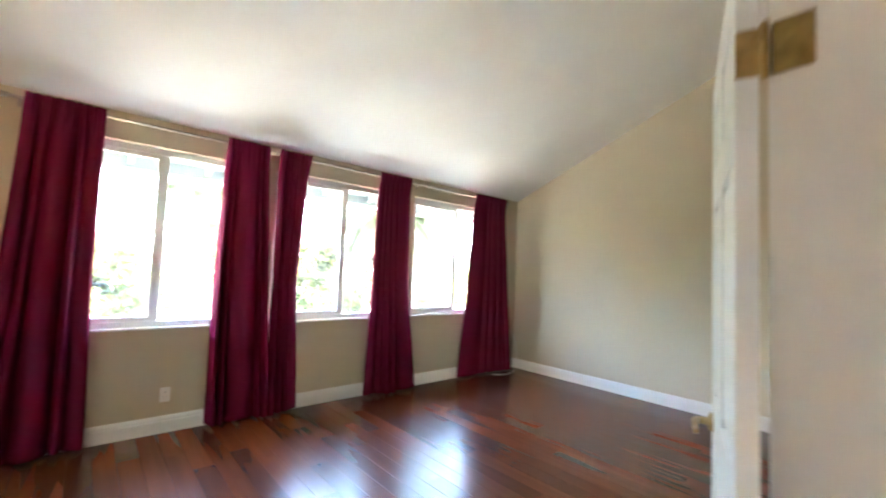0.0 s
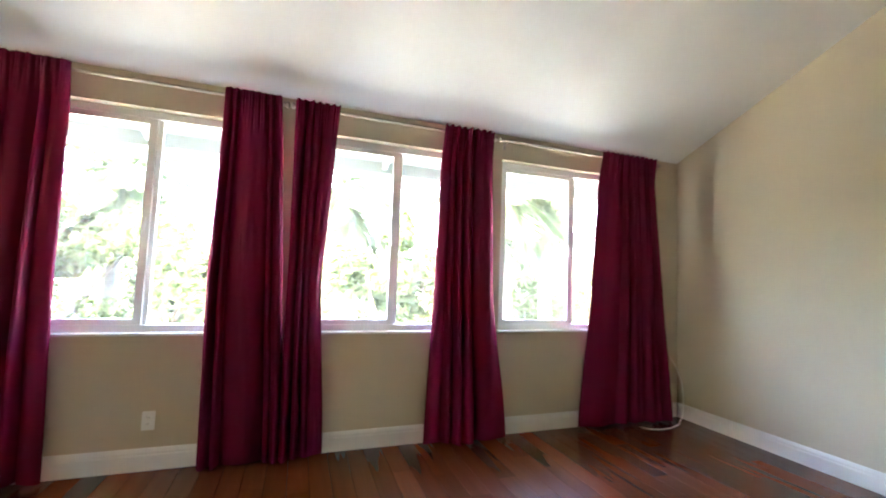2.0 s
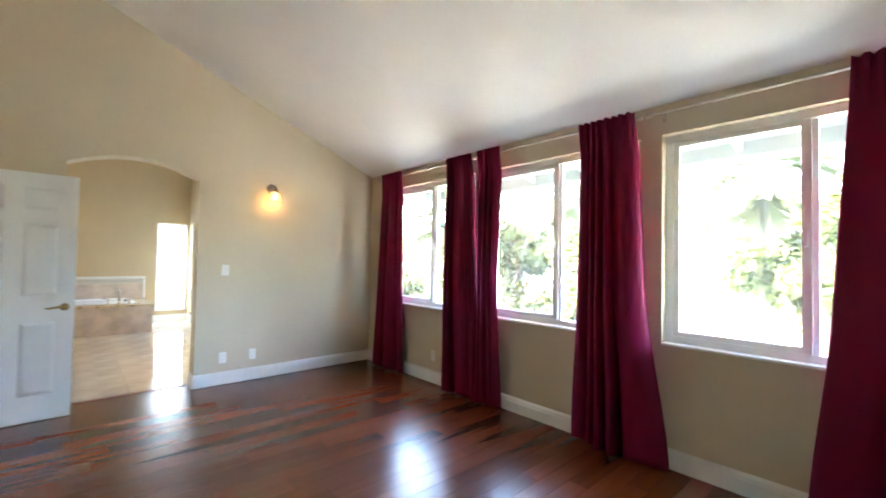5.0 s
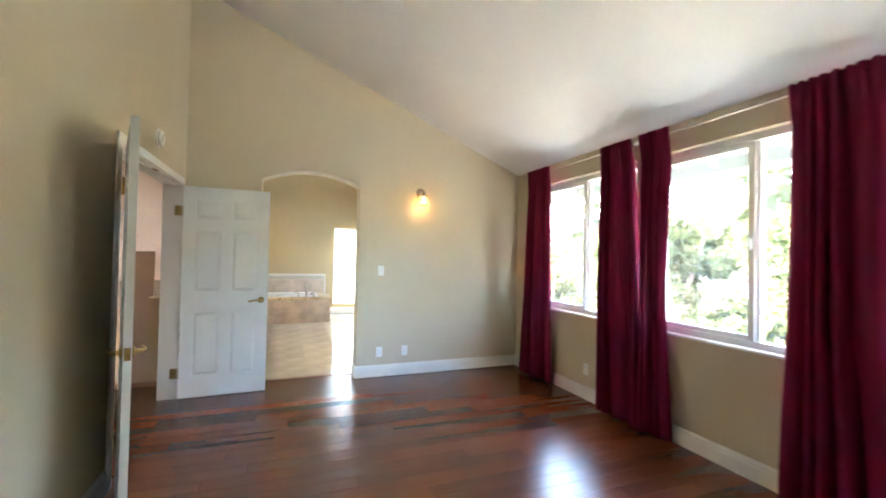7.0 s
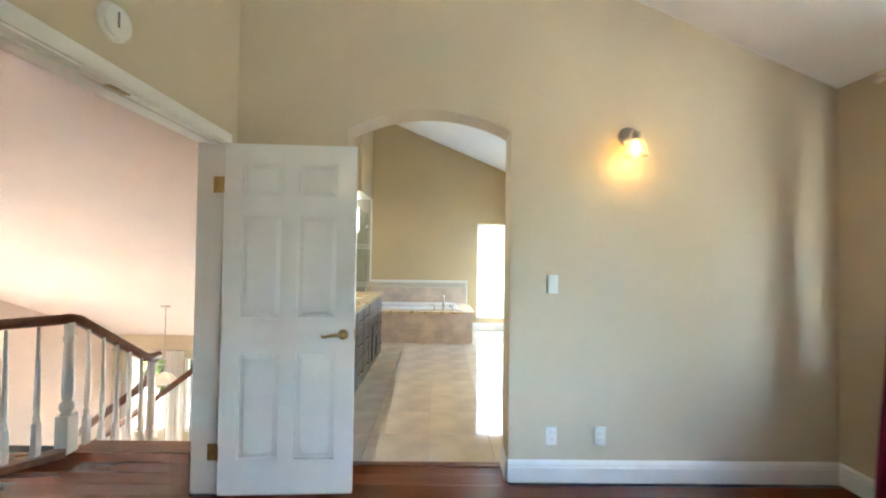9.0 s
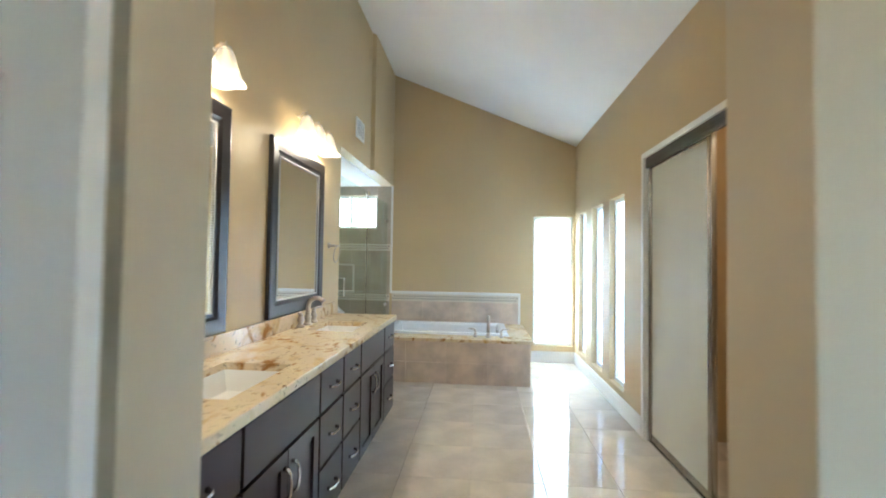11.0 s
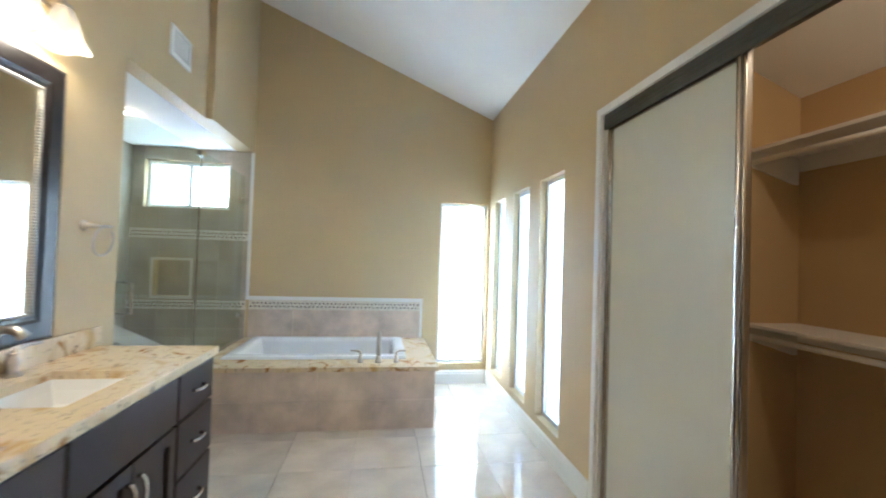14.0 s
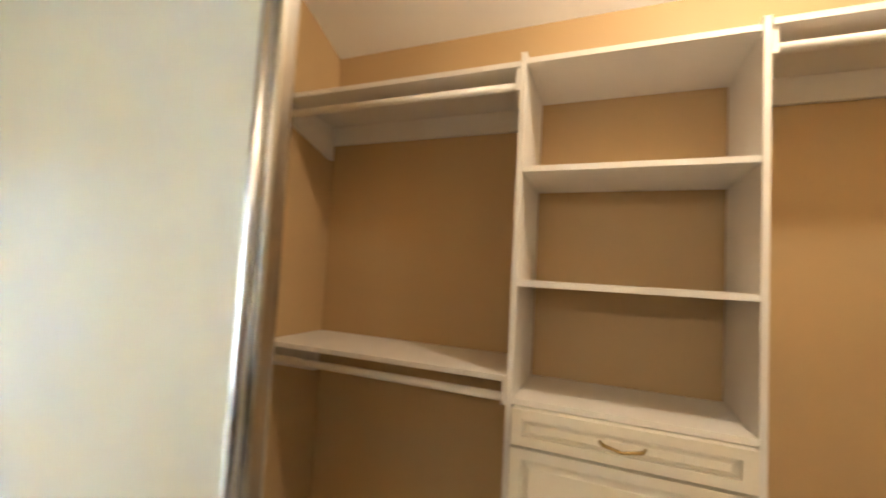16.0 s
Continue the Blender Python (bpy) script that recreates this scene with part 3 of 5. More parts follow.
for yy in (YS, YS - 0.14):
    s = 1 if yy == YS else -1
    for a, b in ((DOOR_X0 - 0.072, DOOR_X0 - 0.008), (DOOR_X1 + 0.008, DOOR_X1 + 0.072)):
        part("casing", bx((a, min(yy, yy + s * 0.014), 0.0), (b, max(yy, yy + s * 0.014), DOOR_Z + 0.008), 0.004), M_WHITE, fr)
    part("casing", bx((DOOR_X0 - 0.072, min(yy, yy + s * 0.014), DOOR_Z + 0.009), (DOOR_X1 + 0.072, max(yy, yy + s * 0.014), DOOR_Z + 0.072), 0.004), M_WHITE, fr)


# ---- bedroom things ----
def curtain(top, mid, low, folds, seed, label, y=4.082, z0=0.010, z1=2.452, depth=0.10):
    """A gathered cloth panel: pinched heading in front of its rod, soft uneven folds, free hem."""
    rnd = random.Random(seed)
    cols, rows = 96, 44
    cuts = sorted(rnd.uniform(0.06, 0.94) for _ in range(folds - 1))
    cuts = [0.0] + [0.55 * c + 0.45 * (k + 1) / folds for k, c in enumerate(cuts)] + [1.0]
    amp = [rnd.uniform(0.35, 1.35) for _ in range(folds)]
    lean = [rnd.uniform(-0.35, 0.35) for _ in range(folds)]
    sway = rnd.uniform(0, 6.28)
    b = bmesh.new()
    grid = []
    for j in range(rows + 1):
        h = j / rows
        z = z1 + (z0 - z1) * h
        f = min(h / 0.5, 1.0) if h < 0.5 else (h - 0.5) / 0.5
        if h < 0.5:
            l, r = top[0] + (mid[0] - top[0]) * f, top[1] + (mid[1] - top[1]) * f
        else:
            f = f * f * (3 - 2 * f) * 0.6 + f * 0.4
            l, r = mid[0] + (low[0] - mid[0]) * f, mid[1] + (low[1] - mid[1]) * f
        head = max(0.0, 1 - h / 0.10)
        line = []
        for i in range(cols + 1):
            u = i / cols
            k = max(n for n in range(folds) if cuts[n] <= u)
            v = (u - cuts[k]) / (cuts[k + 1] - cuts[k])
            d = depth * amp[k] * (0.5 + 0.55 * h) * (0.45 - math.sin(math.pi * v) ** (0.85 + lean[k]))
            d += 0.016 * math.sin(3.1 * u + sway + 2.0 * h) * h + 0.006 * math.sin(17 * u + sway + 4 * h) * (0.3 + h)
            d += 0.007 * noise.noise(Vector((u * 7, h * 3.5, seed))) + 0.003 * noise.noise(Vector((u * 16, h * 12, seed)))
            gather = 0.011 * math.sin(2 * math.pi * u * folds * 1.6 + seed) + 0.006 * math.sin(2 * math.pi * u * folds * 3.7)
            d = d * (1 - 0.75 * head) + gather * head - 0.030 * head
            zz = z
            if j == 0:
                zz += 0.012 * abs(math.sin(math.pi * u * folds * 1.6 + seed))
            if h > 0.9:
                zz += (h - 0.9) * 10 * (0.016 * math.sin(u * 5 + seed) ** 2 + 0.010 * abs(math.sin(math.pi * v)))
            line.append(b.verts.new((l + (r - l) * (u + 0.012 * math.sin(5 * u + 3 * h + seed) * h), y + d, zz)))
        grid.append(line)
    for p, q in zip(grid, grid[1:]):
        for i in range(cols):
            b.faces.new((p[i], p[i + 1], q[i + 1], q[i]))
    ob = solid("curtain", b, M_CURTAIN, label, "curtain", "", True, "burgundy window curtains")
    s = ob.modifiers.new("cloth", "SOLIDIFY")
    s.thickness = 0.003
    return ob


curtain((-0.04, 0.38), (-0.09, 0.38), (-0.16, 0.41), 5, 1, "burgundy cloth curtain gathered beside the west window")
curtain((1.20, 1.55), (1.17, 1.62), (1.19, 1.68), 5, 2, "burgundy cloth curtain gathered between two windows")
curtain((1.64, 1.94), (1.66, 1.88), (1.66, 1.95), 4, 3, "narrow burgundy curtain closing against its neighbour")
curtain((2.74, 3.17), (2.72, 3.22), (2.67, 3.38), 5, 4, "burgundy cloth curtain flaring out at the hem")
curtain((4.26, 4.89), (4.18, 5.01), (4.06, 5.12), 7, 5, "wide burgundy curtain beside the east wall")


def curtain_rod(x0, x1):
    r = thing("curtain_rod", "slim brushed metal curtain rod under the ceiling", "curtain rod", "curtain rods")
    part("rod", add_tube(bmesh.new(), [(x0, 4.085, 2.42), (x1, 4.085, 2.42)], 0.0105), M_NICKEL, r, smooth=True)
    for x, s in ((x0, -1), (x1, 1)):
        p = [(0.004, 0.0), (0.017, 0.003), (0.017, 0.012), (0.010, 0.016), (0.019, 0.022), (0.023, 0.032), (0.018, 0.043), (0.002, 0.047)]
        part("finial", add_turned(bmesh.new(), [(a, s * h) for a, h in p], (x, 4.085, 2.42), "x", 12), M_NICKEL, r, smooth=True)
        g = add_tube(bmesh.new(), [(x - s * 0.05, 4.085, 2.411), (x - s * 0.05, YN - 0.004, 2.411)], 0.005, 8)
        add_box(g, (x - s * 0.05 - 0.012, YN - 0.006, 2.375), (x - s * 0.05 + 0.012, YN, 2.445), 0.002)
        part("bracket", g, M_NICKEL, r)
    return r


curtain_rod(-0.12, 1.555)
curtain_rod(1.655, 3.165)
curtain_rod(3.275, 4.92)


def wall_plate(name, label, category, m, switch=False):
    """A small cover plate, its face towards +y of the plate, back at the origin."""
    t = thing(name, label, category)
    part("cover", bx((-0.036, 0.0, -0.058), (0.036, 0.006, 0.058), 0.003), M_PLASTIC, t)
    if switch:
        part("rocker", bx((-0.016, 0.0062, -0.033), (0.016, 0.0095, 0.033), 0.002), M_PLASTIC, t)
    else:
        for z in (-0.02, 0.02):
            part("socket", add_turned(bmesh.new(), [(0.001, 0.006), (0.0165, 0.006), (0.0155, 0.008), (0.001, 0.0082)], (0, 0, z), "y", 14), M_PLASTIC, t)
            part("slot", bx((-0.008, 0.0083, z - 0.004), (-0.006, 0.0092, z + 0.006)), M_SLOT, t)
            part("slot", bx((0.006, 0.0083, z - 0.004), (0.008, 0.0092, z + 0.006)), M_SLOT, t)
    t.matrix_world = m
    return t


wall_plate("wall_outlet", "white plastic power outlet low on the khaki wall", "outlet", pose(XW, 2.355, 0.285, 0, 0, -90))
wall_plate("wall_outlet", "white plastic outlet beside its twin above the baseboard", "outlet", pose(XW, 2.66, 0.285, 0, 0, -90))
wall_plate("wall_outlet", "white plastic outlet under the window", "outlet", pose(0.895, YN, 0.30, 0, 0, 180))
wall_plate("light_switch", "white rocker light switch beside the arch", "light switch", pose(XW, 2.355, 1.23, 0, 0, -90), True)

# wall sconce
s = thing("wall_sconce", "lit wall sconce with a nickel plate and glass bell shade", "wall lamp")
SX, SY, SZ = XW, 2.825, 2.17
part("backplate", add_turned(bmesh.new(), [(0.001, 0.0), (0.058, 0.0), (0.060, 0.008), (0.050, 0.018), (0.020, 0.026), (0.001, 0.028)], (SX, SY, SZ), "x", 24), M_NICKEL, s, smooth=True)
part("arm", add_tube(bmesh.new(), [(SX + 0.02, SY, SZ), (SX + 0.06, SY, SZ + 0.02), (SX + 0.10, SY, SZ + 0.012), (SX + 0.115, SY, SZ - 0.02)], 0.008), M_NICKEL, s, smooth=True)
part("socket_cup", add_turned(bmesh.new(), [(0.004, 0.03), (0.024, 0.028), (0.028, 0.0), (0.026, -0.02), (0.004, -0.022)], (SX + 0.115, SY, SZ - 0.03)), M_NICKEL, s, smooth=True)
b = bmesh.new()
prof = [(0.030, -0.045), (0.046, -0.065), (0.056, -0.10), (0.062, -0.135), (0.070, -0.150)]
rings = []
for r, h in prof:
    rings.append([b.verts.new((SX + 0.115 + (r + 0.0015 * (k % 2)) * math.cos(2 * math.pi * k / 32), SY + (r + 0.0015 * (k % 2)) * math.sin(2 * math.pi * k / 32), SZ + h)) for k in range(32)])
for lo, hi in zip(rings, rings[1:]):
    for k in range(32):
        b.faces.new((lo[k], lo[(k + 1) % 32], hi[(k + 1) % 32], hi[k]))
part("shade", b, M_SCONCE, s, "ribbed glass bell shade", True)
part("bulb", add_turned(bmesh.new(), [(0.010, -0.05), (0.014, -0.06), (0.025, -0.085), (0.027, -0.10), (0.020, -0.118), (0.002, -0.127)], (SX + 0.115, SY, SZ), sides=14), M_BULB, s, "glowing warm bulb", True)
lamp("sconce_light", "POINT", (SX + 0.115, SY, SZ - 0.150), 0.024, (1.0, 0.56, 0.16), 0.03)

# smoke alarm and chime high on the south wall
s = thing("smoke_alarm", "round white smoke alarm above the double doors", "smoke alarm")
part("base", add_turned(bmesh.new(), [(0.001, 0.0), (0.072, 0.0), (0.072, 0.012), (0.066, 0.014), (0.001, 0.0145)], (0.515, YS, 2.28), "y", 28), M_PLASTIC, s)
part("dome", add_turned(bmesh.new(), [(0.060, 0.0147), (0.064, 0.020), (0.060, 0.034), (0.040, 0.040), (0.001, 0.041)], (0.515, YS, 2.28), "y", 28), M_PLASTIC, s, smooth=True)
part("vent_slot", bx((0.53, YS + 0.0405, 2.25), (0.536, YS + 0.043, 2.31)), M_SLOT, s)
s = thing("door_chime", "small white box high on the khaki wall", "door chime")
part("housing", bx((1.86, YS, 2.60), (1.96, YS + 0.045, 2.76), 0.006), M_PLASTIC, s)
part("grille", bx((1.875, YS + 0.0455, 2.62), (1.945, YS + 0.048, 2.70), 0.001), M_WHITE, s)
s = thing("wall_vent", "white louvred air vent high on the wall", "air vent")
part("frame", add_plate(bmesh.new(), "y", YS, YS + 0.012, 2.06, 2.42, 2.66, 2.90, [(2.085, 2.395, 2.685, 2.875)]), M_WHITE, s)
for k in range(8):
    part("slat", bx((2.085, YS + 0.002, 2.69 + k * 0.0235), (2.395, YS + 0.009, 2.70 + k * 0.0235)), M_WHITE, s)

# loose cable by the east curtain
c = add_tube(bmesh.new(), [(5.14, 4.13, 0.58), (5.20, 4.12, 0.50), (5.23, 4.08, 0.36), (5.22, 4.05, 0.20), (5.17, 4.02, 0.06), (5.08, 3.98, 0.008),
                           (4.93, 3.93, 0.006), (4.80, 3.92, 0.006), (4.70, 3.96, 0.006), (4.66, 4.02, 0.006)], 0.005, 8)
solid("cable", c, M_CABLE, "thin white cable trailing on the floor", "cable", "", True)


# ---- closet ----
cas = thing("closet_casing", "white painted casing round the closet opening", "door frame", kind="structure")
part("casing", bx((-3.33, YB - 0.016, 0.0), (-3.285, YB, 2.285), 0.004), M_WHITE, cas)
part("casing", bx((-1.45, YB - 0.016, 0.0), (-1.405, YB, 2.285), 0.004), M_WHITE, cas)
part("casing", bx((-3.284, YB - 0.016, 2.242), (-1.451, YB, 2.285), 0.004), M_WHITE, cas)
part("jamb", bx((-3.284, YB, 0.0), (-3.268, YB + 0.10, 2.24)), M_WHITE, cas)
part("jamb", bx((-1.467, YB, 0.0), (-1.451, YB + 0.10, 2.24)), M_WHITE, cas)
tr = thing("closet_track", "dark bronze sliding door track", "door track", kind="structure")
b = bx((-3.267, YB - 0.004, 2.155), (-1.468, YB + 0.006, 2.239), 0.002)
for z in (2.175, 2.195, 2.215):
    add_box(b, (-3.267, YB - 0.007, z), (-1.468, YB - 0.003, z + 0.006))
part("fascia", b, M_TRACK, tr)
part("top_track", bx((-3.267, YB + 0.007, 2.20), (-1.468, YB + 0.095, 2.239)), M_TRACK, tr)
part("floor_track", bx((-3.267, YB + 0.01, 0.0), (-1.468, YB + 0.095, 0.012), 0.002), M_ALU, tr)


def sliding_door(name, x0, x1, y, label):
    d = thing(name, label, "sliding door", "closet sliding doors", "structure")
    part("pane", bx((x0 + 0.03, y - 0.004, 0.06), (x1 - 0.03, y + 0.004, 2.15)), M_SLIDE, d)
    for a in (x0, x1 - 0.042):
        b = bx((a, y - 0.016, 0.016), (a + 0.042, y + 0.016, 2.195), 0.007)
        add_tube(b, [(a + 0.021, y - 0.016, 0.03), (a + 0.021, y - 0.016, 2.18)], 0.010, 8)
        part("stile", b, M_ALU, d, "satin metal stile")
    part("rail", bx((x0 + 0.042, y - 0.012, 0.016), (x1 - 0.042, y + 0.012, 0.065), 0.003), M_ALU, d)
    part("rail", bx((x0 + 0.042, y - 0.012, 2.145), (x1 - 0.042, y + 0.012, 2.195), 0.003), M_ALU, d)


sliding_door("door_3", -3.262, -2.38, YB + 0.032, "frosted glass closet door slid to one side")
sliding_door("door_4", -3.262, -2.45, YB + 0.074, "second frosted closet door stacked behind the first")

YF, YK = 3.906, 4.268
tw = thing("closet_tower", "white melamine closet tower with open shelves and drawers", "closet organizer")
part("side_panel", bx((-2.275, YF, 0.0), (-2.256, YK, 2.15), 0.001), M_MELAMINE, tw)
part("side_panel", bx((-1.605, YF, 0.0), (-1.586, YK, 2.15), 0.001), M_MELAMINE, tw)
for z in (2.130, 1.760, 1.382, 1.005):
    part("shelf", bx((-2.2555, YF + 0.004, z - 0.019), (-1.6055, YK, z), 0.001), M_MELAMINE, tw)
part("toe_board", bx((-2.2555, YF + 0.04, 0.0), (-1.6055, YF + 0.055, 0.08)), M_MELAMINE, tw)
for z0, z1 in ((0.872, 0.982), (0.60, 0.862), (0.34, 0.59), (0.085, 0.33)):
    dr = part("drawer", bx((-2.25, YF - 0.006, z0), (-1.611, YK - 0.03, z1), 0.002), M_CREAMDRAWER, tw, "cream drawer with a moulded raised front")
    b = add_plate(bmesh.new(), "y", YF - 0.022, YF - 0.0065, -2.25, -1.611, z0, z1, [(-2.25 + 0.035, -1.611 - 0.035, z0 + 0.028, z1 - 0.028)])
    part("front_frame", b, M_CREAMDRAWER, dr)
    p = bmesh.new()
    lay = []
    for inset, dep in ((0.036, -0.007), (0.045, -0.010), (0.060, -0.020), (0.066, -0.020)):
        iz = inset - 0.007 if z1 - z0 > 0.15 else min(inset - 0.007, 0.045)
        lay.append([p.verts.new((x, YF + dep, z)) for x, z in ((-2.25 + inset, z0 + iz), (-1.611 - inset, z0 + iz), (-1.611 - inset, z1 - iz), (-2.25 + inset, z1 - iz))])
    for lo, hi in zip(lay, lay[1:]):
        for k in range(4):
            p.faces.new((lo[k], lo[(k + 1) % 4], hi[(k + 1) % 4], hi[k]))
    p.faces.new(lay[-1])
    part("front_panel", p, M_CREAMDRAWER, dr)
    zc = (z0 + z1) / 2
    part("handle", add_tube(bmesh.new(), [(-1.99, YF - 0.02, zc + 0.004), (-1.98, YF - 0.042, zc + 0.002), (-1.93, YF - 0.05, zc - 0.006), (-1.88, YF - 0.042, zc + 0.002), (-1.87, YF - 0.02, zc + 0.004)],
                            [0.005, 0.006, 0.004, 0.006, 0.005]), M_BRASS, dr, "curved bronze pull", True)


def closet_shelf(x0, x1, z, cleat_w=False):
    s = thing("closet_shelf", "white melamine hanging shelf with a rod beneath", "shelf", "closet shelves")
    part("board", bx((x0, YF - 0.01, z - 0.019), (x1, YK, z), 0.001), M_MELAMINE, s)
    part("cleat", bx((x0, YK - 0.02, z - 0.11), (x1, YK, z - 0.0195)), M_MELAMINE, s)
    part("rod", add_tube(bmesh.new(), [(x0, YF + 0.02, z - 0.075), (x1, YF + 0.02, z - 0.075)], 0.015, 12), M_MELAMINE, s, smooth=True)
    for a in (x0, x1 - 0.015):
        part("bracket", add_prism(bmesh.new(), [(YF + 0.0, z - 0.095), (YF + 0.0, z - 0.0195), (YK - 0.021, z - 0.0195), (YK - 0.021, z - 0.19), (YK - 0.05, z - 0.19)], "x", a, a + 0.015), M_MELAMINE, s)
    return s


closet_shelf(-3.299, -2.276, 2.115)
closet_shelf(-3.299, -2.276, 1.075)
closet_shelf(-1.585, XI - 0.001, 2.135)

cl = thing("closet_light", "small frosted dome light on the closet ceiling", "ceiling light")
zc = roof(3.45)
part("base", add_turned(bmesh.new(), [(0.001, zc + 0.03), (0.12, zc + 0.03), (0.12, zc - 0.06), (0.001, zc - 0.062)], (-1.55, 3.45, 0), sides=24), M_WHITE, cl)
part("dome", add_turned(bmesh.new(), [(0.11, zc - 0.0625), (0.10, zc - 0.09), (0.06, zc - 0.115), (0.002, zc - 0.125)], (-1.55, 3.45, 0), sides=24), M_SHADE, cl, smooth=True)
lamp("closet_bulb_light", "POINT", (-1.55, 3.45, zc - 0.17), 0.22, (1.0, 0.82, 0.60), 0.05)

# ---- bathroom: vanity ----
CT, CY = 0.905, 0.895
SINKS = [(-1.695, -1.22), (-2.995, -2.58)]
wt = thing("vanity_worktop", "cream granite worktop with rust veins", "worktop")
part("slab", add_plate(bmesh.new(), "z", CT - 0.02, CT, -3.468, XI - 0.002, YV + 0.001, CY - 0.002, [(a, c, 0.445, 0.77) for a, c in SINKS]), M_GRANITE, wt)
part("underlay", add_plate(bmesh.new(), "z", CT - 0.04, CT - 0.0205, -3.46, XI - 0.002, YV + 0.001, CY - 0.022, [(a, c, 0.445, 0.77) for a, c in SINKS]), M_GRANITE, wt)
part("front_edge", bx((-3.47, CY - 0.021, CT - 0.042), (XI - 0.002, CY, CT - 0.001), 0.004), M_GRANITE, wt, "eased granite front edge")
part("backsplash", bx((-3.47, YV + 0.001, CT + 0.001), (XI - 0.002, YV + 0.021, CT + 0.10), 0.002), M_GRANITE, wt, "low granite backsplash")


def handle(p, q, out, parent, r=0.0068):
    p, q, o = Vector(p), Vector(q), Vector(out)
    pts = [p, p + o * 0.7 + (q - p) * 0.04, p + o + (q - p) * 0.2, p + o * 1.12 + (q - p) * 0.5, p + o + (q - p) * 0.8, q + o * 0.7 - (q - p) * 0.04, q]
    part("handle", add_tube(bmesh.new(), pts, [r * 1.3, r * 1.1, r, r * 0.9, r, r * 1.1, r * 1.3], 8), M_CHROME, parent, "arched nickel pull", True)


YC = 0.862


def vanity_unit(x0, x1, kind):
    u = thing("vanity_cabinet", "dark espresso vanity unit with %s" % ("three drawers" if kind == "drawers" else "two doors under a sink"), "vanity cabinet", "vanity cabinets")
    body = bx((x0, YV + 0.002, 0.10), (x1, YC - 0.014, 0.62 if kind != "drawers" else CT - 0.0405))
    if kind != "drawers":
        add_box(body, (x0, YC - 0.034, 0.62), (x1, YC - 0.014, CT - 0.0405))
    add_box(body, (x0 + 0.001, YV + 0.05, 0.0), (x1 - 0.001, YC - 0.07, 0.10))
    part("body", body, M_ESPRESSO, u)
    g = 0.007
    if kind == "drawers":
        for z0, z1 in ((0.655, 0.850), (0.395, 0.640), (0.115, 0.380)):
            d = part("drawer", bx((x0 + g, YC - 0.0135, z0), (x1 - g, YC + 0.021, z1), 0.003), M_ESPRESSO, u)
            c = (x0 + x1) / 2
            handle((c - 0.05, YC + 0.021, (z0 + z1) / 2), (c + 0.05, YC + 0.021, (z0 + z1) / 2), (0, 0.028, 0), d)
    else:
        part("false_front", bx((x0 + g, YC - 0.0135, 0.655), (x1 - g, YC + 0.021, 0.850), 0.003), M_ESPRESSO, u)
        c = (x0 + x1) / 2
        for a, e, hx in ((x0 + g, c - 0.002, c - 0.035), (c + 0.002, x1 - g, c + 0.035)):
            d = part("door", add_plate(bmesh.new(), "y", YC - 0.0135, YC + 0.021, a, e, 0.115, 0.640, [(a + 0.055, e - 0.055, 0.17, 0.585)]), M_ESPRESSO, u)
            part("door_panel", bx((a + 0.05, YC + 0.0015, 0.165), (e - 0.05, YC + 0.009, 0.59)), M_ESPRESSO, d)
            handle((hx, YC + 0.021, 0.46), (hx, YC + 0.021, 0.58), (0, 0.028, 0), d)


for a, c, k in ((-3.445, -3.075, "drawers"), (-3.073, -2.437, "doors"), (-2.435, -2.102, "drawers"), (-2.10, -1.767, "drawers"), (-1.765, -1.13, "doors"), (-1.128, XI - 0.002, "drawers")):
    vanity_unit(a, c, k)


def sink(x0, x1):
    b = bmesh.new()
    y0, y1 = 0.445, 0.77
    lay = []
    for inset, z in ((-0.012, CT - 0.041), (0.0, CT - 0.041), (0.010, CT - 0.075), (0.035, CT - 0.125), (0.13, CT - 0.165), (0.145, CT - 0.166)):
        lay.append([b.verts.new((x, y, z)) for x, y in ((x0 + inset, y0 + inset), (x1 - inset, y0 + inset), (x1 - inset, y1 - inset), (x0 + inset, y1 - inset))])
    for lo, hi in zip(lay, lay[1:]):
        for k in range(4):
            b.faces.new((lo[k], lo[(k + 1) % 4], hi[(k + 1) % 4], hi[k]))
    b.faces.new(lay[-1])
    s = thing("sink", "white rectangular undermount sink basin", "sink", "vanity sinks")
    o = part("basin", b, M_PORCELAIN, s)
    m = o.modifiers.new("wall", "SOLIDIFY")
    m.thickness, m.offset = 0.008, 1.0
    part("drain", add_turned(bmesh.new(), [(0.001, 0.0), (0.022, 0.0), (0.021, 0.003), (0.001, 0.0035)], ((x0 + x1) / 2, (y0 + y1) / 2, CT - 0.1648), sides=18), M_CHROME, s)


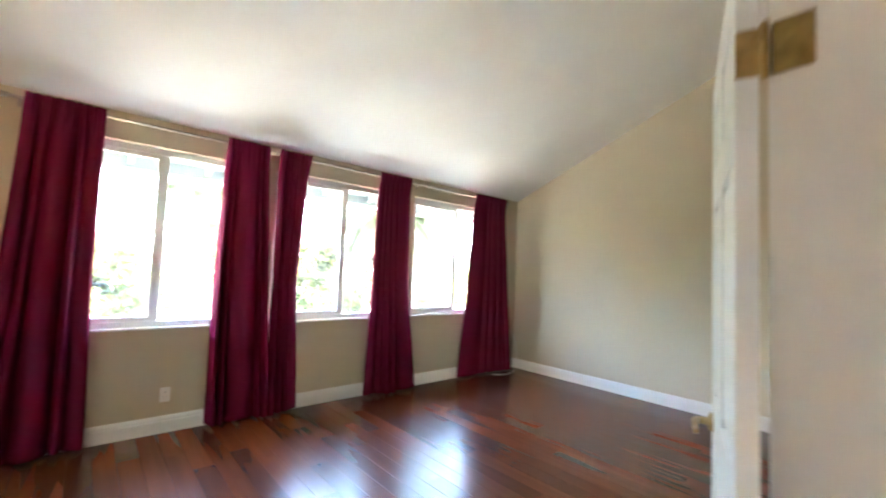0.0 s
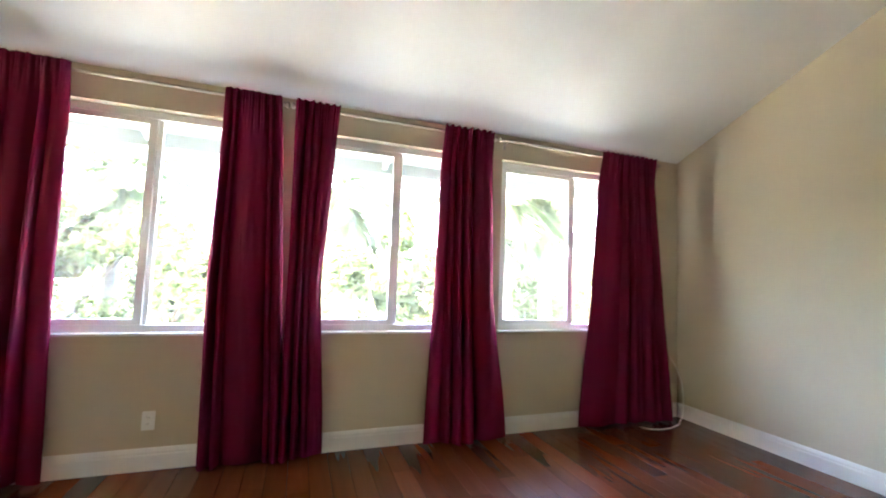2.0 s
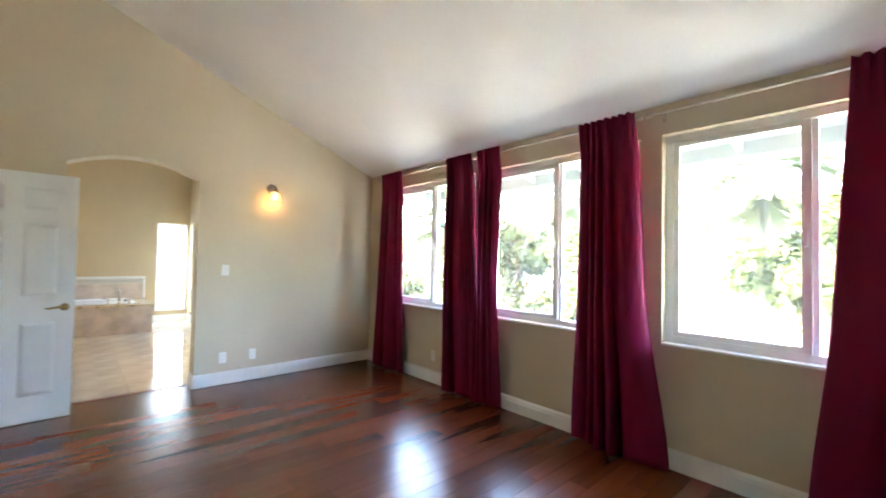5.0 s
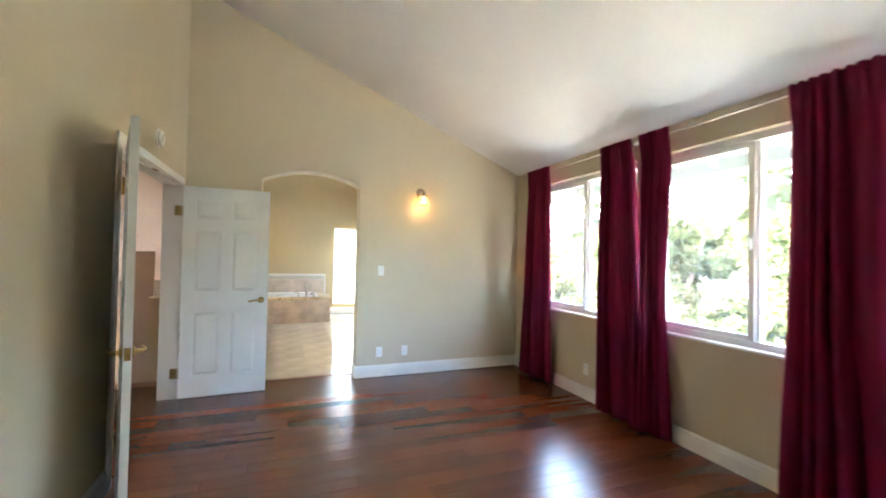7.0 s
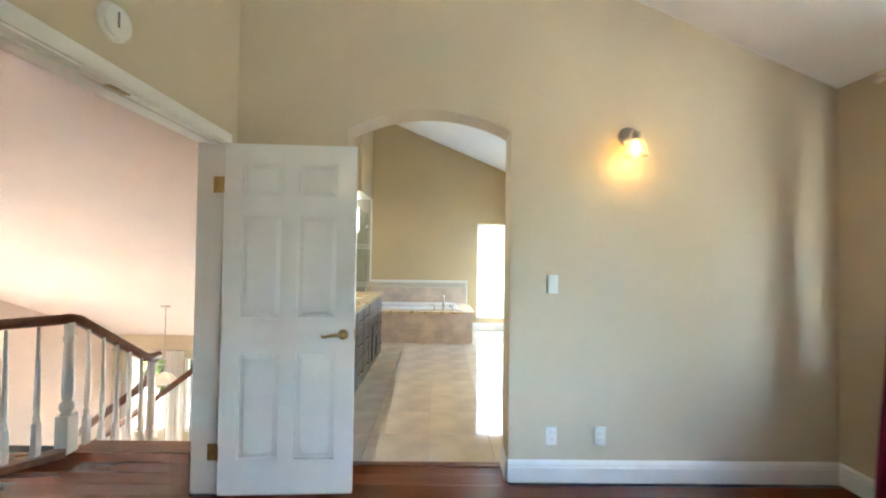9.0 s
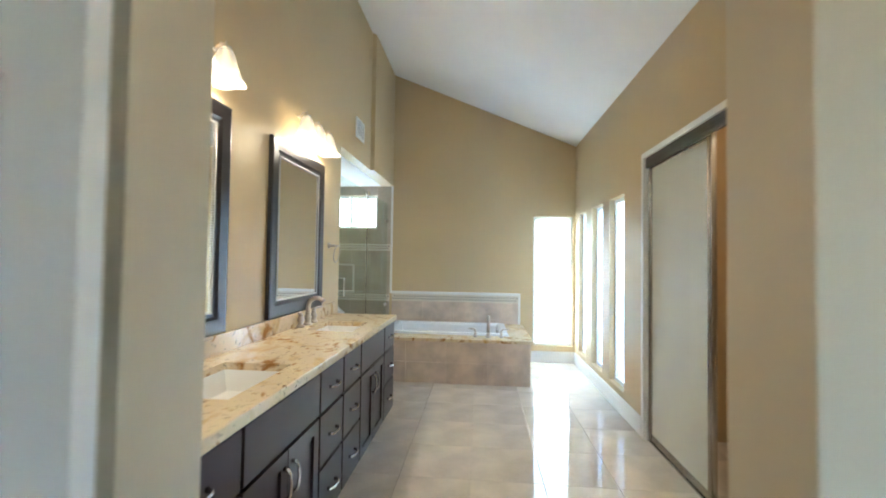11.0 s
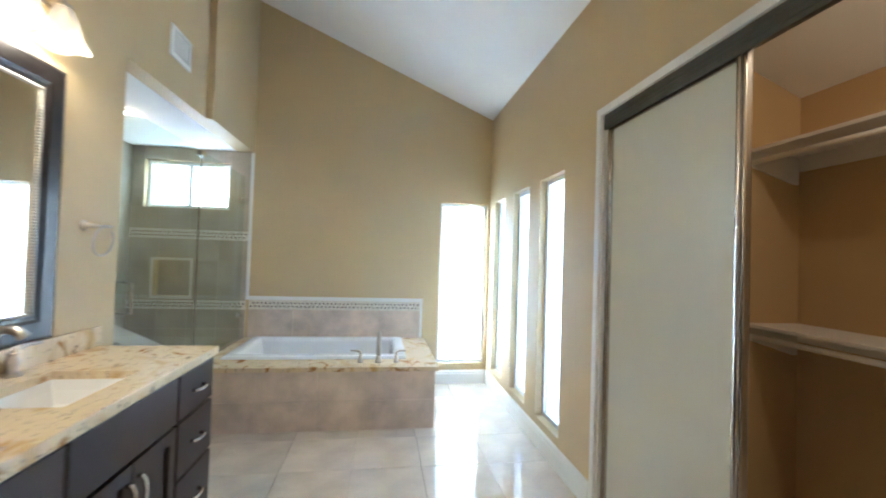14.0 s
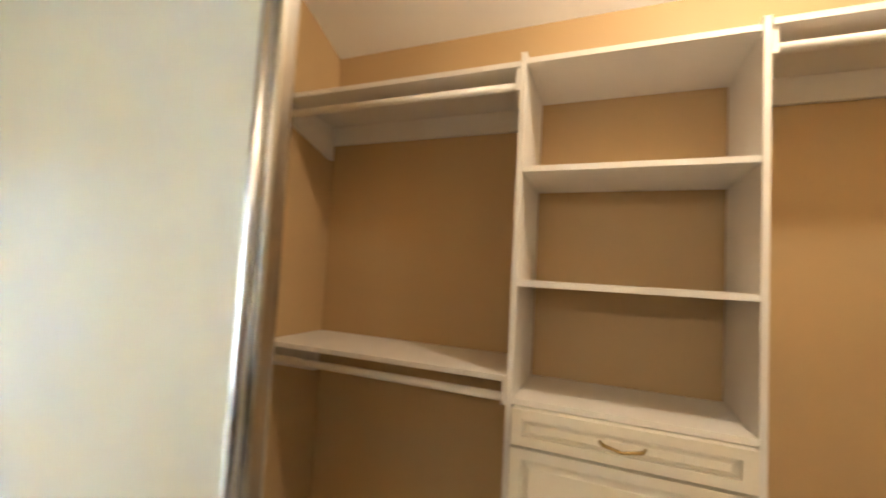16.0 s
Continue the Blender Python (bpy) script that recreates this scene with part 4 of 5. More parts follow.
def vanity_faucet(x):
    f = thing("faucet", "brushed nickel arched faucet with two lever handles", "faucet", "vanity faucets")
    bell = [(0.001, 0.0), (0.034, 0.0), (0.034, 0.006), (0.029, 0.012), (0.022, 0.018), (0.0195, 0.028), (0.026, 0.048), (0.027, 0.056), (0.019, 0.074), (0.016, 0.082), (0.021, 0.086), (0.021, 0.091), (0.001, 0.094)]
    part("spout_base", add_turned(bmesh.new(), bell, (x, 0.365, CT), sides=18), M_NICKEL, f, smooth=True)
    pts = [(x, 0.365, CT + 0.07), (x, 0.365, CT + 0.13)]
    for k in range(9):
        a = math.pi * k / 10
        pts.append((x, 0.365 + 0.064 * (1 - math.cos(a)), CT + 0.135 + 0.064 * math.sin(a)))
    part("spout", add_tube(bmesh.new(), pts, [0.0165] * 2 + [0.016] * 7 + [0.0165, 0.019], 14), M_NICKEL, f, smooth=True)
    for s in (-1, 1):
        hx = x + s * 0.115
        part("handle_base", add_turned(bmesh.new(), [(r * 0.9, h) for r, h in bell], (hx, 0.36, CT), sides=18), M_NICKEL, f, smooth=True)
        part("lever", add_tube(bmesh.new(), [(hx, 0.36, CT + 0.085), (hx + s * 0.008, 0.36, CT + 0.102), (hx + s * 0.04, 0.372, CT + 0.112), (hx + s * 0.09, 0.385, CT + 0.112), (hx + s * 0.098, 0.387, CT + 0.113)],
                               [0.014, 0.012, 0.0085, 0.0075, 0.004]), M_NICKEL, f, smooth=True)


for a, c in SINKS:
    sink(a, c)
    vanity_faucet((a + c) / 2 - 0.02)


def framed_mirror(x0, x1, z0, z1):
    f = thing("mirror", "tall black framed mirror with a beaded silver edge", "mirror", "vanity mirrors")
    t = 0.105
    y0, y1 = YV + 0.002, YV + 0.03
    o = [(0.0, y1 - 0.004), (0.012, y1), (t - 0.03, y1 - 0.002), (t - 0.016, y1 - 0.010), (t, y1 - 0.012)]
    b = bmesh.new()
    rings = []
    for inset, y in [(0.0, y0)] + o + [(t, y0)]:
        rings.append([b.verts.new((x, y, z)) for x, z in ((x0 + inset, z0 + inset), (x1 - inset, z0 + inset), (x1 - inset, z1 - inset), (x0 + inset, z1 - inset))])
    rings.append(rings[0])
    for lo, hi in zip(rings, rings[1:]):
        for k in range(4):
            b.faces.new((lo[k], lo[(k + 1) % 4], hi[(k + 1) % 4], hi[k]))
    part("frame", b, M_BLACKFRAME, f)
    part("glass", bx((x0 + t - 0.004, y0 + 0.004, z0 + t - 0.004), (x1 - t + 0.004, y0 + 0.012, z1 - t + 0.004)), M_MIRROR, f)
    b = bmesh.new()
    e = t + 0.006
    def bead(x, z):
        r = bmesh.ops.create_icosphere(b, subdivisions=1, radius=0.0062)
        bmesh.ops.translate(b, verts=r["verts"], vec=(x, y1 - 0.009, z))
    n = int((z1 - z0 - 2 * e) / 0.0125)
    for k in range(n + 1):
        z = z0 + e + (z1 - z0 - 2 * e) * k / n
        bead(x0 + e, z)
        bead(x1 - e, z)
    n = int((x1 - x0 - 2 * e) / 0.0125)
    for k in range(1, n):
        x = x0 + e + (x1 - x0 - 2 * e) * k / n
        bead(x, z0 + e)
        bead(x, z1 - e)
    part("bead_edge", b, M_BEAD, f, "silver beaded inner edge", True)["kind"] = "stuff"


framed_mirror(-3.145, -2.285, 1.012, 2.165)
framed_mirror(-1.865, -1.005, 1.012, 2.165)


def vanity_light(xc, z=2.335):
    v = thing("vanity_light", "three-shade nickel vanity light, lit", "wall lamp", "vanity lights")
    part("backplate", add_turned(bmesh.new(), [(0.001, 0.0), (0.055, 0.0), (0.056, 0.010), (0.040, 0.020), (0.012, 0.026), (0.001, 0.027)], (xc + 0.0, YV, z), "y", 20), M_NICKEL, v, smooth=True)
    part("bar", add_tube(bmesh.new(), [(xc - 0.235, YV + 0.055, z + 0.04), (xc - 0.12, YV + 0.055, z + 0.055), (xc, YV + 0.055, z + 0.035), (xc + 0.12, YV + 0.055, z + 0.055), (xc + 0.235, YV + 0.055, z + 0.04)], 0.007), M_NICKEL, v, smooth=True)
    part("stem", add_tube(bmesh.new(), [(xc, YV + 0.02, z), (xc, YV + 0.055, z + 0.035)], 0.008), M_NICKEL, v, smooth=True)
    for k in (-1, 0, 1):
        x, y = xc + k * 0.205, YV + 0.11
        part("arm", add_tube(bmesh.new(), [(x, YV + 0.055, z + 0.045), (x, YV + 0.085, z + 0.075), (x, y, z + 0.07), (x, y, z + 0.045)], 0.006), M_NICKEL, v, smooth=True)
        part("cap", add_turned(bmesh.new(), [(0.003, 0.085), (0.007, 0.075), (0.005, 0.068), (0.026, 0.055), (0.028, 0.04), (0.003, 0.038)], (x, y, z), sides=14), M_NICKEL, v, smooth=True)
        b = bmesh.new()
        rings = []
        for r, h in ((0.032, 0.038), (0.040, 0.015), (0.050, -0.02), (0.060, -0.06), (0.075, -0.095), (0.088, -0.108)):
            ring = []
            for i in range(28):
                a = 2 * math.pi * i / 28
                q = 1 + 0.10 * (abs(math.cos(2 * a)) - 0.5) * min(1.0, (0.05 - h) * 8)
                ring.append(b.verts.new((x + r * q * math.cos(a + 0.785), y + r * q * math.sin(a + 0.785), z + h - 0.012 * (abs(math.cos(2 * a)) if h < -0.1 else 0))))
            rings.append(ring)
        for lo, hi in zip(rings, rings[1:]):
            for i in range(28):
                b.faces.new((lo[i], lo[(i + 1) % 28], hi[(i + 1) % 28], hi[i]))
        part("shade", b, M_SHADE, v, "swirled alabaster glass shade", True)
        part("bulb", add_turned(bmesh.new(), [(0.010, 0.03), (0.014, 0.01), (0.024, -0.02), (0.024, -0.035), (0.015, -0.052), (0.002, -0.058)], (x, y, z), sides=12), M_BULB, v, smooth=True)
        lamp("vanity_bulb_light", "POINT", (x, y, z - 0.095), VANITY_WATTS, (1.0, 0.85, 0.64), 0.03)


vanity_light(-2.79)
vanity_light(-1.47)

# towel ring
t = thing("towel_ring", "brushed nickel towel ring on the wall", "towel ring")
part("post", add_turned(bmesh.new(), [(0.001, 0.0), (0.026, 0.0), (0.027, 0.006), (0.016, 0.014), (0.010, 0.03), (0.012, 0.055), (0.001, 0.06)], (-3.33, YV, 1.51), "y", 18), M_NICKEL, t, smooth=True)
part("bar", add_tube(bmesh.new(), [(-3.33, YV + 0.05, 1.51), (-3.40, YV + 0.06, 1.512), (-3.43, YV + 0.06, 1.512)], [0.007, 0.007, 0.009]), M_NICKEL, t, smooth=True)
ringpts = [(-3.40 + 0.072 * math.sin(a), YV + 0.06 - 0.01 * (1 - math.cos(a)), 1.437 + 0.072 * math.cos(a)) for a in [radians(20 + 13.4 * k) for k in range(23)]]
part("ring", add_tube(bmesh.new(), ringpts, 0.005, 8), M_NICKEL, t, smooth=True)

# air vent over the towel ring
v = thing("air_vent", "white louvred ceiling-height air vent", "air vent")
part("frame", add_plate(bmesh.new(), "y", YV, YV + 0.012, -4.31, -4.03, 2.69, 2.90, [(-4.28, -4.06, 2.715, 2.875)]), M_WHITE, v)
for k in range(7):
    part("slat", bx((-4.28, YV + 0.001, 2.72 + k * 0.0225), (-4.06, YV + 0.007, 2.732 + k * 0.0225)), M_WHITE, v)
part("duct", bx((-4.28, YV + 0.0002, 2.715), (-4.06, YV + 0.0009, 2.875)), M_SLOT, v)

# ---- tub ----
TX, TZ, TY0, TY1 = -4.515, 0.51, YV + 0.02, 2.205
tb = thing("tub_surround", "tile-clad tub surround with a granite deck", "tub surround")
part("core", add_plate(bmesh.new(), "z", 0.0, TZ - 0.036, XB + 0.002, TX - 0.014, TY0, TY1 - 0.012, [(-5.60, -4.80, 0.50, 1.92)]), M_GROUT, tb)
deck = add_plate(bmesh.new(), "z", TZ - 0.035, TZ, XB + 0.002, TX + 0.025, TY0 - 0.0, TY1 + 0.025, [(-5.61, -4.79, 0.48, 1.94)])
part("deck", deck, M_GRANITE, tb, "cream granite deck")
tw_, cols = (TY1 - TY0 - 0.012) / 4, 4
for k in range(cols):
    y0 = TY0 + k * tw_
    for z0, z1 in ((0.0, 0.235), (0.237, TZ - 0.0355)):
        part("tile", bx((TX - 0.013, y0 + 0.001, z0 + 0.001), (TX, y0 + tw_ - 0.001, z1), 0.0015), M_STONE, tb)
for k in range(2):
    x0 = XB + 0.005 + k * 0.588
    for z0, z1 in ((0.0, 0.235), (0.237, TZ - 0.0355)):
        part("tile", bx((x0, TY1 - 0.011, z0 + 0.001), (x0 + 0.585, TY1, z1), 0.0015), M_STONE, tb)
tub = thing("bathtub", "white rectangular drop-in bathtub", "bathtub")
b = bmesh.new()
lay = []
for inset, z in ((-0.035, TZ + 0.001), (-0.035, TZ + 0.020), (0.0, TZ + 0.028), (0.055, TZ + 0.026), (0.075, TZ + 0.005), (0.10, TZ - 0.15), (0.16, TZ - 0.36), (0.22, TZ - 0.40)):
    lay.append([b.verts.new((x, y, z)) for x, y in ((-5.61 + inset, 0.48 + inset), (-4.79 - inset, 0.48 + inset), (-4.79 - inset, 1.94 - inset), (-5.61 + inset, 1.94 - inset))])
for lo, hi in zip(lay, lay[1:]):
    for k in range(4):
        b.faces.new((lo[k], lo[(k + 1) % 4], hi[(k + 1) % 4], hi[k]))
b.faces.new(lay[-1])
bmesh.ops.bevel(b, geom=[e for e in b.edges if abs(e.verts[0].co.z - e.verts[1].co.z) > 0.01 or True], offset=0.008, segments=2, affect="EDGES")
part("shell", b, M_SOAPTUB, tub)
part("overflow", add_turned(bmesh.new(), [(0.001, 0.0), (0.035, 0.0), (0.034, -0.008), (0.001, -0.01)], (-5.2, 1.852, TZ - 0.09), "y", 18), M_CHROME, tub)
fa = thing("tub_faucet", "brushed nickel tub faucet with two levers", "faucet")
fx, fy = -4.645, 1.735
part("spout_base", add_turned(bmesh.new(), [(0.001, 0), (0.032, 0), (0.030, 0.01), (0.022, 0.03), (0.019, 0.06), (0.001, 0.062)], (fx, fy, TZ + 0.001), sides=16), M_NICKEL, fa, smooth=True)
part("spout", add_tube(bmesh.new(), [(fx, fy, TZ + 0.06), (fx, fy, TZ + 0.17), (fx - 0.015, fy, TZ + 0.215), (fx - 0.05, fy, TZ + 0.235), (fx - 0.095, fy, TZ + 0.225), (fx - 0.12, fy, TZ + 0.20)],
                       [0.021, 0.018, 0.017, 0.016, 0.016, 0.017], 12), M_NICKEL, fa, smooth=True)
for s in (-1, 1):
    hy = fy + s * 0.15
    part("handle_base", add_turned(bmesh.new(), [(0.001, 0), (0.026, 0), (0.024, 0.01), (0.016, 0.03), (0.015, 0.06), (0.001, 0.062)], (fx, hy, TZ + 0.002), sides=14), M_NICKEL, fa, smooth=True)
    part("lever", add_tube(bmesh.new(), [(fx, hy, TZ + 0.058), (fx, hy, TZ + 0.085), (fx, hy + s * 0.02, TZ + 0.098), (fx, hy + s * 0.085, TZ + 0.10)], [0.011, 0.010, 0.008, 0.005]), M_NICKEL, fa, smooth=True)

# tile splash behind the tub and along the shower
sp = thing("tub_splash", "beige tile splash with a mosaic band and white trim", "tile splash")
XS = XB + 0.001


def row_of_tiles(parent, y0, y1, z0, z1, n, m=M_STONE):
    w = (y1 - y0) / n
    for k in range(n):
        part("tile", bx((XS, y0 + k * w + 0.001, z0), (XS + 0.009, y0 + (k + 1) * w - 0.001, z1), 0.001), m, parent)


row_of_tiles(sp, 0.365, 2.17, TZ + 0.002, 0.805, 4)


def mosaic(parent, y0, y1, z0, z1):
    o = part("mosaic_band", bx((XS, y0, z0), (XS + 0.007, y1, z1)), M_MOSAIC, parent, "cream woven mosaic band with brown dots")
    b = bmesh.new()
    n = int((y1 - y0) / 0.042)
    for r in range(2):
        for k in range(n):
            y = y0 + (k + 0.5 + 0.5 * r) * (y1 - y0) / (n + 0.5)
            z = z0 + (z1 - z0) * (0.32 + 0.36 * r)
            add_box(b, (XS + 0.0072, y - 0.009, z - 0.008), (XS + 0.0088, y + 0.009, z + 0.008))
    part("mosaic_dots", b, M_DOT, o)["kind"] = "stuff"


mosaic(sp, 0.365, 2.17, 0.807, 0.905)
part("trim", bx((XS, 2.171, TZ + 0.002), (XS + 0.016, 2.20, 0.945), 0.004), M_WHITE, sp)
part("trim", bx((XS, 0.365, 0.907), (XS + 0.016, 2.17, 0.945), 0.004), M_WHITE, sp)
part("trim", bx((XS, 0.335, 0.907), (XS + 0.016, 0.364, 2.459), 0.004), M_WHITE, sp)

sh = thing("shower_tiling", "taupe tiles on the shower window wall", "tile cladding")
z = 0.0
for z0, z1 in ((0.002, 0.30), (0.302, 0.60), (0.602, 0.80)):
    row_of_tiles(sh, -0.808, 0.33, z0, z1, 4, M_SHOWER)
mosaic(sh, -0.808, 0.33, 0.802, 0.89)
for z0, z1 in ((0.892, 0.928), (1.302, 1.52)):
    row_of_tiles(sh, -0.808, 0.33, z0, z1, 4, M_SHOWER)
for y0, y1, n in ((-0.808, -0.568, 1), (-0.222, 0.33, 2)):
    row_of_tiles(sh, y0, y1, 0.93, 1.30, n, M_SHOWER)
mosaic(sh, -0.808, 0.33, 1.522, 1.62)
row_of_tiles(sh, -0.808, 0.33, 1.622, 1.838, 4, M_SHOWER)
row_of_tiles(sh, 0.132, 0.33, 1.84, 2.458, 1, M_SHOWER)
row_of_tiles(sh, -0.808, -0.692, 1.84, 2.458, 1, M_SHOWER)
row_of_tiles(sh, -0.69, 0.13, 2.332, 2.458, 2, M_SHOWER)
n = thing("shower_niche", "recessed tiled shower niche with pale trim", "shower niche", kind="structure")
part("back", bx((XB - 0.10, -0.57, 0.93), (XB - 0.09, -0.22, 1.30)), M_SHOWER, n)
part("trim", add_plate(bmesh.new(), "x", XB + 0.0105, XB + 0.018, -0.595, -0.195, 0.905, 1.325, [(-0.57, -0.22, 0.93, 1.30)]), M_MOSAIC, n)


def glass_panel(name, x0, x1, z0, z1, label, y=YV - 0.03):
    g = thing(name, label, "shower glass")
    o = part("pane", bx((x0, y - 0.005, z0), (x1, y + 0.005, z1), 0.001), M_SHOWERGLASS, g)
    o.visible_shadow = False
    return g


g = glass_panel("glass_screen", XB + 0.015, -4.64, TZ + 0.003, 2.20, "clear fixed glass screen standing on the tub deck")
for z in (0.75, 1.95):
    part("clip", bx((XB + 0.012, YV - 0.05, z - 0.025), (XB + 0.06, YV - 0.01, z + 0.025), 0.003), M_CHROME, g)
part("edge", bx((-4.642, YV - 0.036, TZ + 0.003), (-4.638, YV - 0.024, 2.20)), M_ALU, g, "polished glass edge")
g = glass_panel("glass_door", -4.63, -3.64, 0.02, 2.20, "clear glass shower door with a square pull")
for s in (-1, 1):
    yy = YV - 0.03 + s * 0.045
    part("handle", add_tube(bmesh.new(), [(-3.72, YV - 0.03 + s * 0.005, 1.03), (-3.72, yy, 1.03), (-3.72, yy, 1.21), (-3.72, YV - 0.03 + s * 0.005, 1.21)], 0.008, 10), M_CHROME, g)
part("edge", bx((-3.642, YV - 0.036, 0.02), (-3.638, YV - 0.024, 2.20)), M_ALU, g, "polished glass edge")
part("hinge", bx((-4.68, YV - 0.05, 2.16), (-4.60, YV - 0.01, 2.205), 0.003), M_CHROME, g)
h = thing("overhead_shower", "chrome overhead shower on a short wall arm", "shower")
part("arm", add_tube(bmesh.new(), [(-3.721, -0.35, 2.02), (-3.80, -0.35, 2.03), (-3.87, -0.35, 2.0)], 0.010), M_CHROME, h, smooth=True)
part("head", add_turned(bmesh.new(), [(0.012, 0.03), (0.02, 0.01), (0.075, -0.01), (0.076, -0.018), (0.001, -0.02)], (-3.89, -0.35, 1.98), sides=20), M_CHROME, h, smooth=True)
d = thing("downlight", "small warm recessed light in the shower ceiling", "ceiling light")
part("ring", add_turned(bmesh.new(), [(0.055, 2.461), (0.075, 2.461), (0.073, 2.455), (0.055, 2.456)], (-4.6, -0.3, 0), sides=24), M_WHITE, d)
part("lens", add_turned(bmesh.new(), [(0.001, 2.4605), (0.054, 2.4605), (0.054, 2.459), (0.001, 2.4588)], (-4.6, -0.3, 0), sides=24), M_DOWNLIGHT, d)
lamp("downlight_bulb", "POINT", (-4.6, -0.3, 2.42), 0.05, (1.0, 0.86, 0.66), 0.04)


# ---- stair hall beyond the double doors ----
HY = YS - 0.14                                  # hall face of the bedroom wall


def hall_roof(x):
    return 0.55 + 0.43 * (x + 4.49)


solid("hall_floor_base", bx((-0.93, -3.2, -0.20), (XE, HY, -0.016)), M_SLOT, "dark underlay beneath the landing boards", "floor")
solid("hall_nosing", bx((-0.985, -0.93, -0.06), (-0.80, HY, 0.004), 0.008), M_NOSING, "oak stair nosing at the landing edge", "stair nosing")
solid("hall_curb", add_prism(bmesh.new(), [(-0.80, -0.93), (-0.72, -0.86), (1.20, -2.55), (1.12, -2.62)], "z", -0.02, 0.045), M_NOSING, "oak curb under the landing balusters", "curb")
o = [(-7.4, hall_roof(-7.4)), (2.6, hall_roof(2.6)), (2.6, hall_roof(2.6) + 0.1), (-7.4, hall_roof(-7.4) + 0.1)]
solid("ceiling_hall", add_prism(bmesh.new(), o, "y", -6.5, HY), M_HALLCEIL, "peach sloping stair hall ceiling", "ceiling")
solid("wall_hall_east", bx((2.6, -6.5, -2.8), (2.72, HY, 3.7)), M_HALLWALL, "peach painted stair hall wall", "wall")
bm = add_plate(bmesh.new(), "y", -5.22, -5.10, -7.4, 2.6, -2.8, 3.65, [(-2.4, -1.4, -1.9, -0.8)])
solid("wall_hall_south", bm, M_HALLWALL, "peach painted wall of the lower room", "wall")
bm = add_plate(bmesh.new(), "x", -6.62, -6.5, -5.10, -0.98, -2.8, 1.0, [(-4.75, -3.85, -2.3, -0.78), (-3.6, -2.5, -2.3, -0.78)])
solid("wall_lower_west", bm, M_WALL, "tan lower room wall with windows", "wall")
solid("wall_hall_north", bx((-6.5, -1.14, -2.8), (-3.65, -1.02, 2.0)), M_HALLWALL, "peach wall under the bathroom", "wall")
solid("lower_floor", bx((-6.62, -6.6, -2.95), (2.7, HY, -2.8)), M_CARPET, "pale carpet of the lower room", "floor")
solid("wall_stair_side", bx((-3.6, -0.06, -2.8), (-0.99, HY, 0.9)), M_WALL, "tan wall beside the stairs", "wall")
solid("wall_pony", bx((-1.225, -0.30, -0.9), (-1.20, HY - 0.281, 1.40)), M_HALLWALL, "peach pony wall at the head of the stairs", "wall")
for k in range(3):
    x1 = -0.985 - 0.27 * k
    solid("stair_step", bx((x1 - 0.29, -0.93, -0.177 * (k + 1) - 0.2), (x1, -0.065, -0.177 * (k + 1)), 0.006), M_NOSING, "oak stair step going down", "stair step", "", group="stair steps")
solid("stair_landing", bx((-2.75, -0.93, -0.90), (-1.80, -0.065, -0.708), 0.006), M_NOSING, "oak half landing of the stairs", "landing", "")
for k in range(8):
    y1 = -0.932 - 0.27 * k
    solid("stair_step", bx((-2.75, y1 - 0.29, -0.708 - 0.177 * (k + 1) - 0.2), (-1.80, y1, -0.708 - 0.177 * (k + 1)), 0.006), M_NOSING, "oak stair step going down", "stair step", "", group="stair steps")

BAL = [(0.022, 0.0), (0.022, 0.20), (0.016, 0.215), (0.021, 0.235), (0.013, 0.26), (0.019, 0.30), (0.017, 0.42), (0.012, 0.66), (0.0105, 0.80)]


def baluster(bm, x, y, z, h):
    k = h / 0.80
    add_box(bm, (x - 0.019, y - 0.019, z), (x + 0.019, y + 0.019, z + 0.20 * k))
    add_turned(bm, [(r, z + q * k) for r, q in BAL[1:]], (x, y, 0), sides=8)


def newel(x, y, z, h, label):
    n = thing("newel_post", label, "newel post", "stair newel posts")
    part("base", bx((x - 0.045, y - 0.045, z), (x + 0.045, y + 0.045, z + 0.26), 0.004), M_WHITE, n)
    prof = [(0.042, 0.26), (0.030, 0.275), (0.044, 0.30), (0.046, 0.335), (0.028, 0.36), (0.034, 0.375), (0.038, 0.42), (0.034, 0.62), (0.027, h - 0.14), (0.036, h - 0.12), (0.036, h - 0.10), (0.028, h - 0.08), (0.032, h - 0.02), (0.030, h)]
    part("shaft", add_turned(bmesh.new(), [(r, z + q) for r, q in prof], (x, y, 0), sides=20), M_WHITE, n, "turned white shaft", True)


newel(-0.80, -0.93, 0.0, 0.90, "turned white newel post at the stair head")
newel(-1.63, -0.93, -0.53, 0.955, "turned white newel post on the half landing")


def rail(name, pts, label):
    return solid(name, add_tube(bmesh.new(), pts, 0.036, 10), M_HANDRAIL, label, "handrail", "", True)


rail("handrail", [(1.16, -2.58, 0.925), (-0.74, -0.95, 0.925), (-0.80, -0.93, 0.925), (-0.86, -0.93, 0.91), (-1.55, -0.93, 0.475), (-1.61, -0.93, 0.455), (-1.72, -0.93, 0.455)], "stained oak handrail stepping down the stairs")
rail("handrail", [(-1.66, -0.93, 0.43), (-1.70, -0.96, 0.40), (-1.73, -1.01, 0.30), (-1.74, -1.06, 0.20), (-1.75, -1.14, 0.12), (-1.75, -3.0, -1.28)], "stained oak handrail with a gooseneck bend")
rail("handrail", [(-2.72, -1.02, 0.42), (-2.72, -1.12, 0.41), (-2.72, -1.14, 0.36), (-2.72, -1.145, 0.12), (-2.72, -1.20, 0.03), (-2.72, -3.0, -1.34)], "stained oak wall-side handrail of the lower flight")
